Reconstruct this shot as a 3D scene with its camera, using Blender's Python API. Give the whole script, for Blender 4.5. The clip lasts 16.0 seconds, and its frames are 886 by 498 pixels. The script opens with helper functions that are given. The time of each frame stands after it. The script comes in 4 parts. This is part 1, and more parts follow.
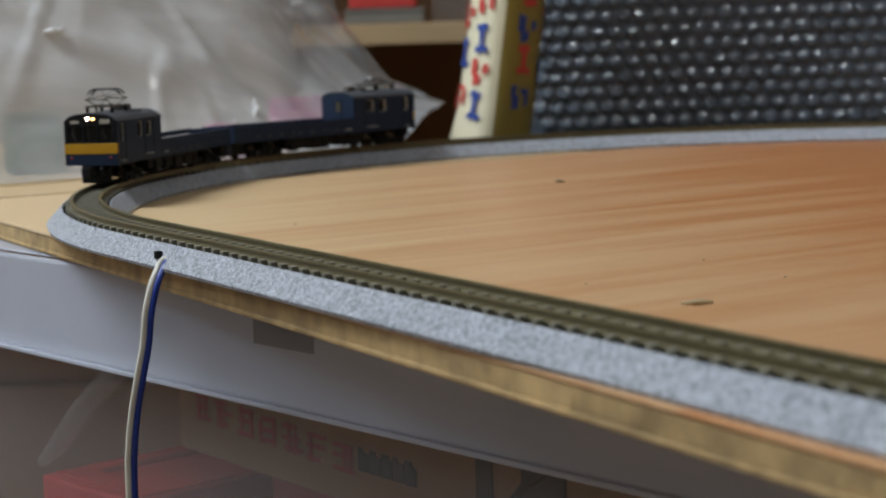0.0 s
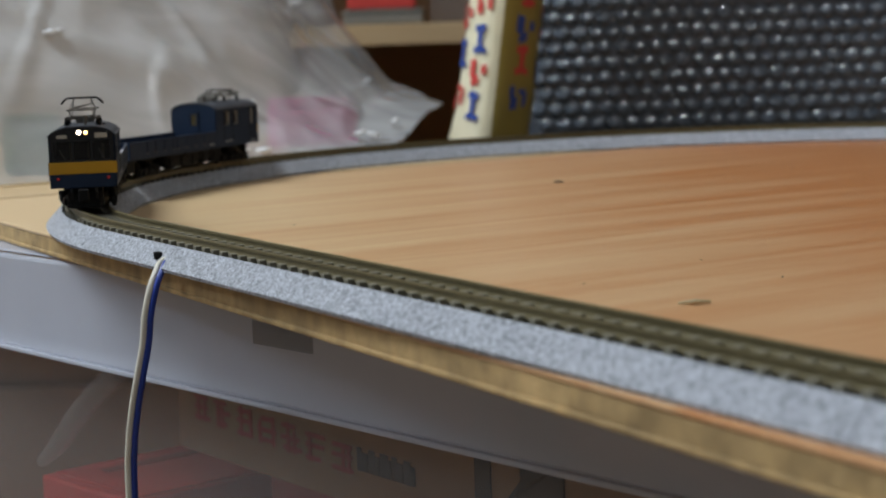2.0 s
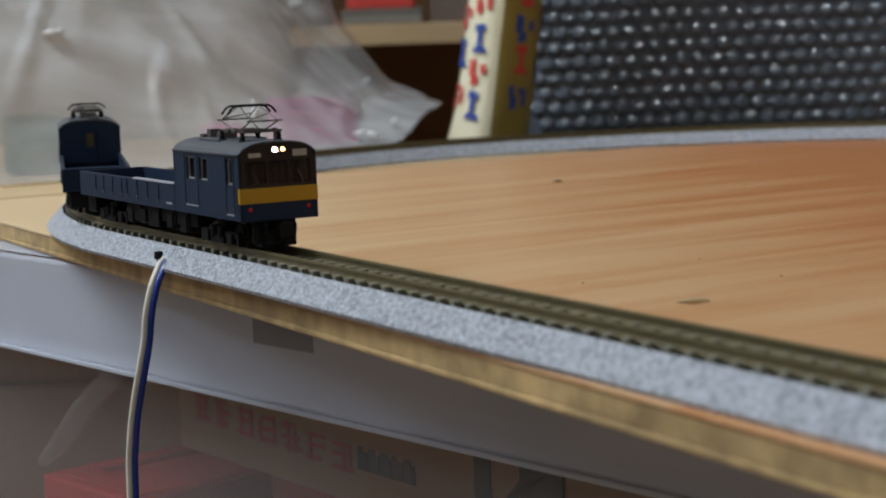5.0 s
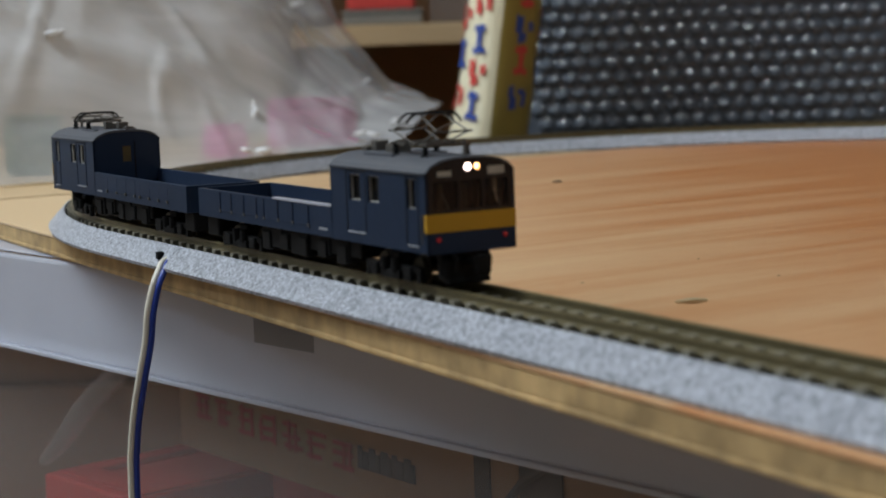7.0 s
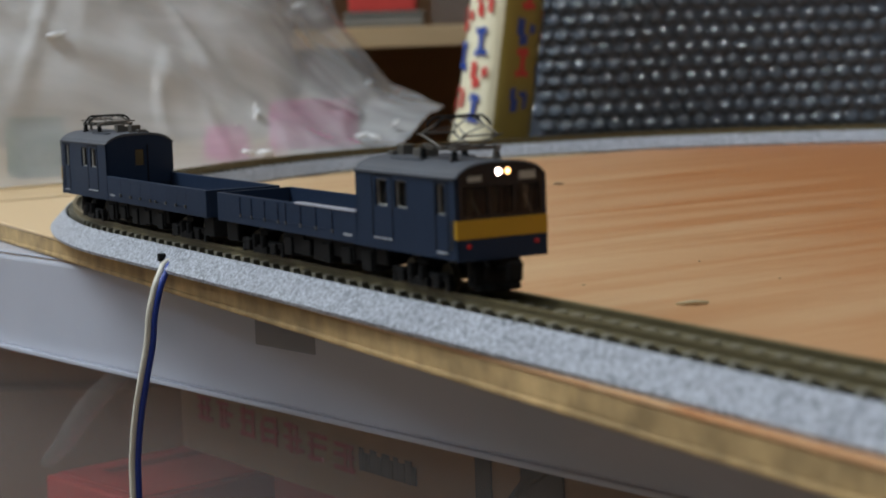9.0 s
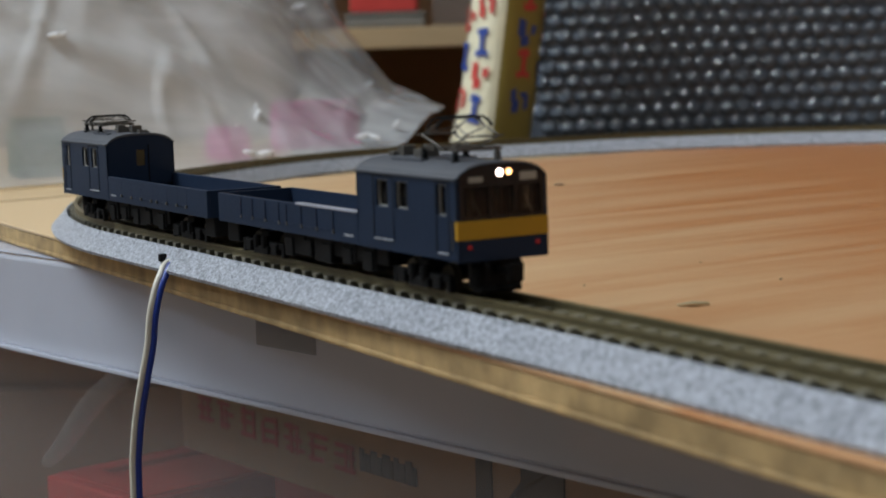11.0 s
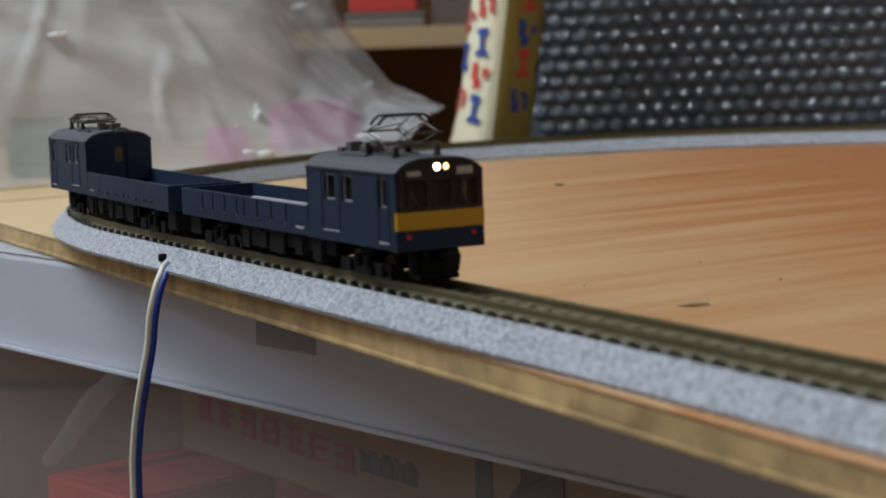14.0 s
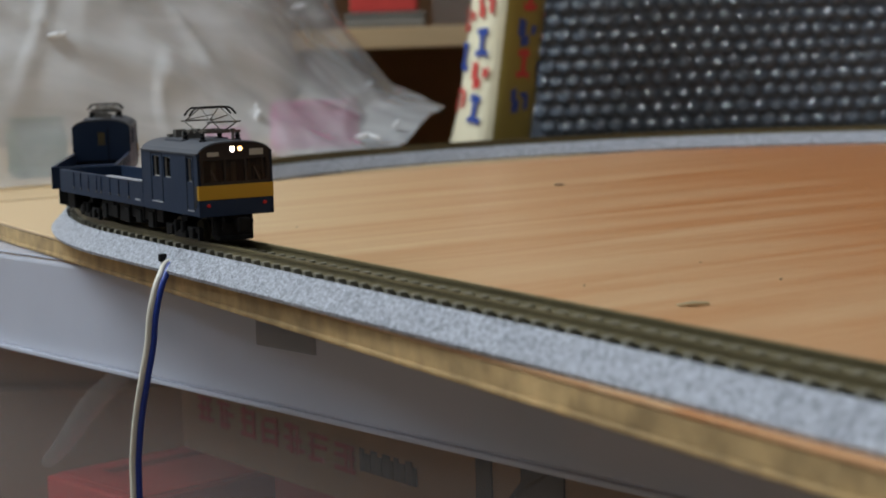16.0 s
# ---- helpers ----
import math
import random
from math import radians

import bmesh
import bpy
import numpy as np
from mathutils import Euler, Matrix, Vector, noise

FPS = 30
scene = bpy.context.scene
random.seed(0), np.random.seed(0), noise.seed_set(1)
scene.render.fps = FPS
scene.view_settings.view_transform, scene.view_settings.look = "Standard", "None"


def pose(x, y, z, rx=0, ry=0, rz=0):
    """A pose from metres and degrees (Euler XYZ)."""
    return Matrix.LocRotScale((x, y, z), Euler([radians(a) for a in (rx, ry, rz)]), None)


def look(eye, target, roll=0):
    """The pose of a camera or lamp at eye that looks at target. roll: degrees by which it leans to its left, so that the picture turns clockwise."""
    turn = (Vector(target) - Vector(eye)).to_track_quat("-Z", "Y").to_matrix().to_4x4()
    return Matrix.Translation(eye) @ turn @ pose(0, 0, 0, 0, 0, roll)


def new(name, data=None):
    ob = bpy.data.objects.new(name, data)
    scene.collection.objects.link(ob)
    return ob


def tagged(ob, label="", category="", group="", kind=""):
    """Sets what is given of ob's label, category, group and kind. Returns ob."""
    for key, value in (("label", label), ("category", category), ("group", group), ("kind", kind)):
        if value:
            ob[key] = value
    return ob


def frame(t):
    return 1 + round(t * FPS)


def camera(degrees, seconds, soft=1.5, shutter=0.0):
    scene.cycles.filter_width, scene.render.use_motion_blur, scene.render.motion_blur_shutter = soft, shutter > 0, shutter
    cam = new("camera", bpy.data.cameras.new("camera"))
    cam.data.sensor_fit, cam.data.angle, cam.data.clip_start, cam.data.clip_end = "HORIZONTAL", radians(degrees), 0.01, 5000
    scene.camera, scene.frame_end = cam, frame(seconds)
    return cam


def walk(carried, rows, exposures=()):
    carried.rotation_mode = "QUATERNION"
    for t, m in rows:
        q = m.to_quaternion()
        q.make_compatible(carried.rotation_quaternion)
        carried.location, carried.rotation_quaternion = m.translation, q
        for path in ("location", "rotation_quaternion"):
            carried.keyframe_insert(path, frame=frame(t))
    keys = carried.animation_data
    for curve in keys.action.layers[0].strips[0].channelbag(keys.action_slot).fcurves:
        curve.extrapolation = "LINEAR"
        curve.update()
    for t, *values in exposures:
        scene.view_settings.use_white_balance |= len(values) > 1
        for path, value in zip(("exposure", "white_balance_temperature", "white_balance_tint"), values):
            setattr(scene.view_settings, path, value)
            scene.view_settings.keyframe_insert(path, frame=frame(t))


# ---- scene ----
# ---- camera ----
EYE = (0.0, 0.0, 0.0554)
PITCH = 6.468
cam = camera(27.26, 16.0, 1.9)
cam.data.dof.use_dof = True
cam.data.dof.focus_distance = 0.47
cam.data.dof.aperture_fstop = 27.0


def aim(eye, pitch, roll, yaw=0.0):
    p, w = radians(pitch), radians(yaw)
    way = Vector((math.sin(w) * math.cos(p), math.cos(w) * math.cos(p), -math.sin(p)))
    return look(eye, Vector(eye) + way, roll)


# A faint creep and sag of the camera on its stand: seconds, forward, yaw, pitch, roll.
SAG = [(0.0, 0.0062, 0.01, 0.09, 0.0), (0.5, 0.0062, 0.042, 0.112, -0.035), (2.0, 0.0046, 0.055, 0.081, -0.042), (4.0, 0.0041, 0.062, 0.1, -0.08),
       (6.5, 0.0008, 0.067, 0.093, -0.13), (8.0, 0.0003, 0.059, 0.093, -0.1), (9.0, 0.0, 0.027, 0.024, -0.08), (11.3, 0.0, 0.0, 0.0, 0.0), (16.0, 0.0, 0.0, 0.0, 0.0)]
walk(cam, [(t, aim((0.0, EYE[1] + d * 0.994, EYE[2] - d * 0.106), PITCH + p, -1.90 + r, w)) for t, d, w, p, r in SAG])

# ---- light ----
world = bpy.data.worlds.new("room_air")
scene.world = world
world.use_nodes = True
world.node_tree.nodes["Background"].inputs[0].default_value = (0.9, 0.95, 1.0, 1)
world.node_tree.nodes["Background"].inputs[1].default_value = 0.02
LAMP = (-1.05, 0.62, 1.5)
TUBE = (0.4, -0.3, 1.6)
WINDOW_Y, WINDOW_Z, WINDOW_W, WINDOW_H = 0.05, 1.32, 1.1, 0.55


def area(name, m, w, h, watts, colour):
    d = bpy.data.lights.new(name, "AREA")
    d.shape, d.size, d.size_y, d.energy, d.color = "RECTANGLE", w, h, watts, colour
    ob = new(name, d)
    ob.matrix_world = m
    return ob


area("ceiling_lamp", pose(LAMP[0], LAMP[1], LAMP[2] - 0.03), 0.9, 0.3, 32.0, (0.86, 0.945, 1.0))
# Unseen tube, placed to give the bubble wrap its dash-shaped highlights.
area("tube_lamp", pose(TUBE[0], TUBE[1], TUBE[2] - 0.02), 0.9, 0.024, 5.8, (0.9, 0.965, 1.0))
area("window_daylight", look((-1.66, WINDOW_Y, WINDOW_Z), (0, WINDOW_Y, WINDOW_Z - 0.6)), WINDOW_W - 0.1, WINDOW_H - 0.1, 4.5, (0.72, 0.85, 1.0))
scene.view_settings.exposure = -0.1

# ---- materials ----


def material(name, base, rough=0.5, metal=0.0, vary=0.12, grain=60.0, bump=0.0, bump_scale=200.0, spec=0.5, stain=8.0):
    """A painted or moulded surface with fine grain, broader stains and relief."""
    m = bpy.data.materials.new(name)
    m.use_nodes = True
    nt = m.node_tree
    b = nt.nodes["Principled BSDF"]
    b.inputs["Roughness"].default_value = rough
    b.inputs["Metallic"].default_value = metal
    b.inputs["Specular IOR Level"].default_value = spec
    co = nt.nodes.new("ShaderNodeTexCoord")
    n1, n2 = nt.nodes.new("ShaderNodeTexNoise"), nt.nodes.new("ShaderNodeTexNoise")
    n1.inputs["Scale"].default_value, n2.inputs["Scale"].default_value = grain, stain
    n1.inputs["Detail"].default_value = 6
    mix = nt.nodes.new("ShaderNodeMath")
    mix.operation = "ADD"
    ramp = nt.nodes.new("ShaderNodeMapRange")
    ramp.inputs["From Min"].default_value, ramp.inputs["From Max"].default_value = 0.6, 1.4
    ramp.inputs["To Min"].default_value, ramp.inputs["To Max"].default_value = 1 - vary, 1 + vary
    mul = nt.nodes.new("ShaderNodeMix")
    mul.data_type, mul.blend_type = "RGBA", "MULTIPLY"
    mul.inputs["Factor"].default_value = 1
    mul.inputs["A"].default_value = (*base, 1)
    for n in (n1, n2):
        nt.links.new(co.outputs["Object"], n.inputs["Vector"])
    nt.links.new(n1.outputs["Fac"], mix.inputs[0])
    nt.links.new(n2.outputs["Fac"], mix.inputs[1])
    nt.links.new(mix.outputs[0], ramp.inputs["Value"])
    nt.links.new(ramp.outputs[0], mul.inputs["B"])
    nt.links.new(mul.outputs["Result"], b.inputs["Base Color"])
    if bump:
        n3 = nt.nodes.new("ShaderNodeTexNoise")
        n3.inputs["Scale"].default_value = bump_scale
        n3.inputs["Detail"].default_value = 4
        bp = nt.nodes.new("ShaderNodeBump")
        bp.inputs["Strength"].default_value = bump
        bp.inputs["Distance"].default_value = 0.001
        nt.links.new(co.outputs["Object"], n3.inputs["Vector"])
        nt.links.new(n3.outputs["Fac"], bp.inputs["Height"])
        nt.links.new(bp.outputs[0], b.inputs["Normal"])
    return m


def glow(name, colour, strength):
    m = bpy.data.materials.new(name)
    m.use_nodes = True
    b = m.node_tree.nodes["Principled BSDF"]
    b.inputs["Base Color"].default_value = (*colour, 1)
    b.inputs["Emission Color"].default_value = (*colour, 1)
    b.inputs["Emission Strength"].default_value = strength
    return m


def film_plastic(name, tint, clear, rough, bump=0.0, bump_scale=30.0):
    """Thin clear or frosted plastic: part of the light passes straight, the rest meets a glossy whitish skin."""
    m = material(name, tint, rough, 0, 0.06, 25, bump, bump_scale)
    nt = m.node_tree
    out, b = nt.nodes["Material Output"], nt.nodes["Principled BSDF"]
    tr, mx = nt.nodes.new("ShaderNodeBsdfTransparent"), nt.nodes.new("ShaderNodeMixShader")
    tr.inputs[0].default_value = (0.97, 0.97, 0.97, 1)
    mx.inputs[0].default_value = 1 - clear
    nt.links.new(tr.outputs[0], mx.inputs[1])
    nt.links.new(b.outputs[0], mx.inputs[2])
    nt.links.new(mx.outputs[0], out.inputs["Surface"])
    return m


def wood(name, pale, deep, turn, rough=0.42, bands=36.0, heart_falloff=0.0):
    """Veneer with broad streaks along the grain, fine fibres and a few darker stains; optionally deeper towards +X."""
    m = material(name, pale, rough, vary=0.06, grain=40, stain=6)
    nt = m.node_tree
    b = nt.nodes["Principled BSDF"]
    co = nt.nodes.new("ShaderNodeTexCoord")
    mp = nt.nodes.new("ShaderNodeMapping")
    mp.inputs["Rotation"].default_value = (0, 0, radians(-turn))
    sc = nt.nodes.new("ShaderNodeMapping")
    sc.inputs["Scale"].default_value = (0.09, 1.0, 1.0)
    nt.links.new(co.outputs["Object"], mp.inputs["Vector"])
    nt.links.new(mp.outputs[0], sc.inputs["Vector"])
    wide, fine, pale_n = (nt.nodes.new("ShaderNodeTexNoise") for _ in range(3))
    for n, s, d in ((wide, bands, 3.0), (fine, bands * 28, 5.0), (pale_n, 5.0, 2.0)):
        n.inputs["Scale"].default_value, n.inputs["Detail"].default_value = s, d
    wide.inputs["Distortion"].default_value = 0.6
    nt.links.new(sc.outputs[0], wide.inputs["Vector"])
    nt.links.new(sc.outputs[0], fine.inputs["Vector"])
    nt.links.new(co.outputs["Object"], pale_n.inputs["Vector"])
    ramp = nt.nodes.new("ShaderNodeValToRGB")
    ramp.color_ramp.elements[0].position, ramp.color_ramp.elements[1].position = 0.2, 0.9
    ramp.color_ramp.elements[0].color, ramp.color_ramp.elements[1].color = (*pale, 1), (*deep, 1)
    add = nt.nodes.new("ShaderNodeMath")
    add.operation = "MULTIPLY_ADD"
    add.inputs[1].default_value = 0.38
    nt.links.new(fine.outputs["Fac"], add.inputs[0])
    sub = nt.nodes.new("ShaderNodeMath")
    sub.operation = "MULTIPLY_ADD"
    sub.inputs[1].default_value, sub.inputs[2].default_value = 0.3, -0.34
    nt.links.new(pale_n.outputs["Fac"], sub.inputs[0])
    tot = nt.nodes.new("ShaderNodeMath")
    calm = nt.nodes.new("ShaderNodeMath")
    calm.operation = "MULTIPLY_ADD"
    calm.inputs[1].default_value, calm.inputs[2].default_value = 0.8, 0.1
    nt.links.new(wide.outputs["Fac"], calm.inputs[0])
    nt.links.new(calm.outputs[0], add.inputs[2])
    nt.links.new(add.outputs[0], tot.inputs[0])
    nt.links.new(sub.outputs[0], tot.inputs[1])
    # Deepens colour along X: redder heartwood and the lamp's falloff, painted together.
    sep, deepen = nt.nodes.new("ShaderNodeSeparateXYZ"), nt.nodes.new("ShaderNodeMath")
    deepen.operation, deepen.use_clamp = "MULTIPLY_ADD", False
    deepen.inputs[1].default_value = heart_falloff
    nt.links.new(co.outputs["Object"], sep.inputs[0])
    nt.links.new(sep.outputs["X"], deepen.inputs[0])
    nt.links.new(tot.outputs[0], deepen.inputs[2])
    nt.links.new(deepen.outputs[0], ramp.inputs["Fac"])
    nt.links.new(ramp.outputs[0], b.inputs["Base Color"])
    bp = nt.nodes.new("ShaderNodeBump")
    bp.inputs["Strength"].default_value, bp.inputs["Distance"].default_value = 0.12, 0.0004
    nt.links.new(fine.outputs["Fac"], bp.inputs["Height"])
    nt.links.new(bp.outputs[0], b.inputs["Normal"])
    return m


def ballast(name):
    """Moulded grey ballast: grains about a millimetre across, light and dark, over a plastic sheen."""
    m = material(name, (0.42, 0.44, 0.47), 0.38, vary=0.12, grain=500, stain=30)
    nt = m.node_tree
    b = nt.nodes["Principled BSDF"]
    co, vo = nt.nodes.new("ShaderNodeTexCoord"), nt.nodes.new("ShaderNodeTexVoronoi")
    vo.inputs["Scale"].default_value = 2000
    nt.links.new(co.outputs["Object"], vo.inputs["Vector"])
    ramp = nt.nodes.new("ShaderNodeValToRGB")
    ramp.color_ramp.elements[0].color, ramp.color_ramp.elements[1].color = (0.2, 0.215, 0.25, 1), (0.66, 0.69, 0.76, 1)
    sep = nt.nodes.new("ShaderNodeSeparateColor")
    nt.links.new(vo.outputs["Color"], sep.inputs[0])
    nt.links.new(sep.outputs[0], ramp.inputs["Fac"])
    nt.links.new(ramp.outputs[0], b.inputs["Base Color"])
    bp = nt.nodes.new("ShaderNodeBump")
    bp.inputs["Strength"].default_value, bp.inputs["Distance"].default_value = 0.8, 0.0005
    bp.invert = True
    nt.links.new(vo.outputs["Distance"], bp.inputs["Height"])
    nt.links.new(bp.outputs[0], b.inputs["Normal"])
    return m


M_WALL = material("wall_paint", (0.3, 0.295, 0.285), 0.8, vary=0.05, grain=4, bump=0.2, stain=1)
M_FLOOR = wood("floor_boards", (0.26, 0.17, 0.1), (0.16, 0.1, 0.06), 90, 0.45, 12)
M_CEIL = material("ceiling_paint", (0.5, 0.49, 0.48), 0.9, vary=0.03, grain=3)
# Left-to-right deepening of this board carries lamp falloff besides wood tone.
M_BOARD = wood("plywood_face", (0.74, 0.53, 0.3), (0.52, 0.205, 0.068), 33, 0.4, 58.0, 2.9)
M_BOARD2 = wood("plywood_pale", (0.7, 0.52, 0.31), (0.6, 0.4, 0.2), 33)
M_EDGE = material("plywood_edge", (0.46, 0.31, 0.14), 0.75, vary=0.5, grain=160, bump=0.5, bump_scale=300, stain=45)
M_SHELF = wood("shelf_wood", (0.62, 0.45, 0.26), (0.5, 0.33, 0.17), 0, 0.5, 14)
M_BALLAST = ballast("ballast_grey")
# Near-black so that the bed's colour holds the shade between ties.
M_BED = material("track_bed_shaded", (0.01, 0.009, 0.008), 0.9, vary=0.3, grain=700, bump=0.4, bump_scale=900, spec=0.1)
M_TIE = material("tie_brown", (0.21, 0.195, 0.15), 0.45, vary=0.2, grain=300)
M_RAIL = material("rail_brown", (0.18, 0.148, 0.074), 0.38, metal=0.25, vary=0.2, grain=300)
M_BLUE = material("train_blue", (0.021, 0.034, 0.064), 0.36, vary=0.08, grain=150, bump=0.05, bump_scale=900, spec=0.1)
M_DECK = material("deck_blue", (0.01, 0.018, 0.05), 0.5, vary=0.15, grain=150)
# Blue-grey paled so that the colour holds a lilac-white reflection.
M_TRIM = material("sheen_edge_blue", (0.45, 0.46, 0.52), 0.4, vary=0.15, grain=150)
M_ROOF = material("train_roof_grey", (0.075, 0.082, 0.098), 0.55, vary=0.1, grain=200)
M_YELLOW = material("train_yellow", (0.5, 0.27, 0.012), 0.4, vary=0.06, grain=200)
M_BLACK = material("train_black", (0.006, 0.006, 0.0065), 0.65, vary=0.2, grain=200, spec=0.2)
M_DARK = material("cab_front_black", (0.01, 0.01, 0.012), 0.25, vary=0.1, grain=200)
M_METAL = material("pantograph_metal", (0.16, 0.15, 0.135), 0.4, metal=0.6, vary=0.1, grain=400)
M_WHEEL = material("wheel_steel", (0.12, 0.1, 0.07), 0.35, metal=0.8, vary=0.1, grain=400)
M_INNER = material("cab_interior", (0.2, 0.19, 0.17), 0.6, vary=0.1, grain=200)
M_PRINT = material("white_print", (0.36, 0.38, 0.41), 0.5, vary=0.05)
M_FRAME = material("window_frame_grey", (0.36, 0.35, 0.32), 0.5, vary=0.1, grain=400)
M_AMBER = material("amber_window", (0.1, 0.075, 0.03), 0.3, vary=0.2, grain=400)
M_SIGN = material("sign_cream", (0.42, 0.4, 0.34), 0.4, vary=0.15, grain=900)
M_LENS = glow("headlight_glow", (1.0, 0.76, 0.64), 14.0)
M_LENS2 = glow("amber_glow", (1.0, 0.5, 0.18), 8.0)
M_RED = glow("tail_red", (0.9, 0.015, 0.02), 0.12)
M_RED.node_tree.nodes["Principled BSDF"].inputs["Base Color"].default_value = (0.06, 0.006, 0.006, 1)
M_GLASS = film_plastic("window_glass", (0.02, 0.018, 0.016), 0.55, 0.08)
M_BOX = film_plastic("frosted_box", (0.78, 0.82, 0.93), 0.5, 0.25, 0.08, 40)
M_BOXWALL = film_plastic("clear_box", (0.58, 0.57, 0.57), 0.87, 0.22, 0.05, 40)
# Pale hazy film that stands in for glare on the clear wall.
M_STREAK = film_plastic("streak_film", (0.75, 0.75, 0.74), 0.74, 0.3, 0.2, 60)
# Whitish glossy film for the beads that paint the bag's glints.
M_GLINT = film_plastic("glint_film", (0.93, 0.94, 0.96), 0.3, 0.12, 0.3, 300)
M_BAG = film_plastic("bag_film", (0.94, 0.95, 0.97), 0.62, 0.08, 0.5, 70)
nt = M_BAG.node_tree
dense, spread, remap, where = nt.nodes.new("ShaderNodeTexNoise"), nt.nodes.new("ShaderNodeMapping"), nt.nodes.new("ShaderNodeMapRange"), nt.nodes.new("ShaderNodeTexCoord")
dense.inputs["Scale"].default_value, dense.inputs["Detail"].default_value, dense.inputs["Distortion"].default_value = 10.0, 5.0, 1.0
spread.inputs["Rotation"].default_value, spread.inputs["Scale"].default_value = (0, radians(28), 0), (0.45, 1.0, 2.2)
remap.inputs["From Min"].default_value, remap.inputs["From Max"].default_value, remap.inputs["To Min"].default_value, remap.inputs["To Max"].default_value = 0.34, 0.7, 0.38, 0.64
nt.links.new(where.outputs["Object"], spread.inputs["Vector"])
nt.links.new(spread.outputs[0], dense.inputs["Vector"])
nt.links.new(dense.outputs["Fac"], remap.inputs["Value"])
nt.links.new(remap.outputs[0], nt.nodes["Mix Shader"].inputs[0])
M_CARTON = material("carton_brown", (0.3, 0.17, 0.085), 0.8, vary=0.1, grain=60)
M_PALECARD = material("carton_pale", (0.52, 0.45, 0.36), 0.8, vary=0.08, grain=40)
M_INK = material("black_ink", (0.02, 0.02, 0.022), 0.6, vary=0.1)
M_REDINK = material("red_ink", (0.32, 0.035, 0.03), 0.6, vary=0.2)
M_REDBOX = material("red_card", (0.6, 0.03, 0.02), 0.5, vary=0.1)
M_PINK = material("pink_card", (0.88, 0.07, 0.45), 0.5, vary=0.1, stain=30)
M_GREEN = material("green_card", (0.025, 0.11, 0.02), 0.6, vary=0.2)
M_CREAM = material("cream_paper", (0.83, 0.77, 0.56), 0.4, vary=0.06, grain=30, bump=0.2, bump_scale=60)
# Olive yellow of the sheet, darkened further for the roll's shaded side.
M_OLIVE = material("olive_paper_shaded", (0.31, 0.23, 0.05), 0.35, vary=0.1, grain=30, bump=0.2, bump_scale=60)
M_BLUEINK = material("blue_ink", (0.03, 0.07, 0.32), 0.5, vary=0.1)
M_REDMARK = material("scarlet_ink", (0.62, 0.06, 0.05), 0.5, vary=0.1)
M_WRAP = material("bubble_film", (0.1, 0.12, 0.15), 0.2, vary=0.3, grain=60, bump=0.15, bump_scale=150, spec=0.8, stain=12)
M_BUBBLE = material("bubble_skin", (0.1, 0.12, 0.15), 0.09, vary=0.35, grain=90, bump=0.2, bump_scale=260, spec=1.0, stain=14)
M_OFFCUT = material("brass_offcut", (0.5, 0.42, 0.26), 0.4, metal=0.3, vary=0.1, grain=300)
# Smoky tint for the shade painted on the box rim.
M_RIM_SHADE = film_plastic("rim_shade_film", (0.1, 0.095, 0.09), 0.85, 0.5)
M_SEAT = material("seat_beige", (0.5, 0.44, 0.34), 0.6, vary=0.1, grain=300)
M_WIREW = material("wire_white", (0.75, 0.72, 0.62), 0.35, vary=0.06)
M_WIREB = material("wire_blue", (0.02, 0.05, 0.32), 0.3, vary=0.06)
M_HOUSING = material("lamp_housing", (0.8, 0.8, 0.78), 0.4, vary=0.02)
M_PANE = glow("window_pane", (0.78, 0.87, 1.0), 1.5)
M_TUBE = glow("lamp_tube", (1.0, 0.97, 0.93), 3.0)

# ---- mesh helpers ----


def part(name, bm, mat, parent=None, label="", smooth=False):
    me = bpy.data.meshes.new(name)
    bmesh.ops.recalc_face_normals(bm, faces=bm.faces[:])
    if smooth:
        for f in bm.faces:
            f.smooth = True
    bm.to_mesh(me)
    bm.free()
    me.materials.append(mat)
    ob = new(name, me)
    ob.parent = parent
    if label:
        tagged(ob, label)
    return ob


def box(bm, x0, x1, y0, y1, z0, z1, bevel=0.0, m=None):
    made = bmesh.ops.create_cube(bm, size=1.0)["verts"]
    for v in made:
        v.co = Vector(((x0 + x1) / 2 + v.co.x * (x1 - x0), (y0 + y1) / 2 + v.co.y * (y1 - y0), (z0 + z1) / 2 + v.co.z * (z1 - z0)))
    if bevel:
        edges = list({e for v in made for e in v.link_edges})
        made = bmesh.ops.bevel(bm, geom=edges, offset=bevel, segments=2, affect="EDGES", profile=0.5)["verts"]
    if m is not None:
        bmesh.ops.transform(bm, matrix=m, verts=list({v for v in made}))
    return bm


def boxed(*a, **k):
    return box(bmesh.new(), *a, **k)


def tube(bm, pts, r, n=8, cap=True):
    """A round bar through the points."""
    pts = [Vector(p) for p in pts]
    rings = []
    up = None
    for i, p in enumerate(pts):
        d = (pts[min(i + 1, len(pts) - 1)] - pts[max(i - 1, 0)]).normalized()
        if up is None:
            up = d.orthogonal().normalized()
        up = (up - d * up.dot(d)).normalized()
        side = d.cross(up)
        rr = r[i] if isinstance(r, (list, tuple)) else r
        rings.append([bm.verts.new(p + (up * math.cos(a) + side * math.sin(a)) * rr) for a in [2 * math.pi * k / n for k in range(n)]])
    for a, b in zip(rings, rings[1:]):
        for k in range(n):
            bm.faces.new((a[k], a[(k + 1) % n], b[(k + 1) % n], b[k]))
    if cap:
        bm.faces.new(rings[0][::-1])
        bm.faces.new(rings[-1])
    return bm


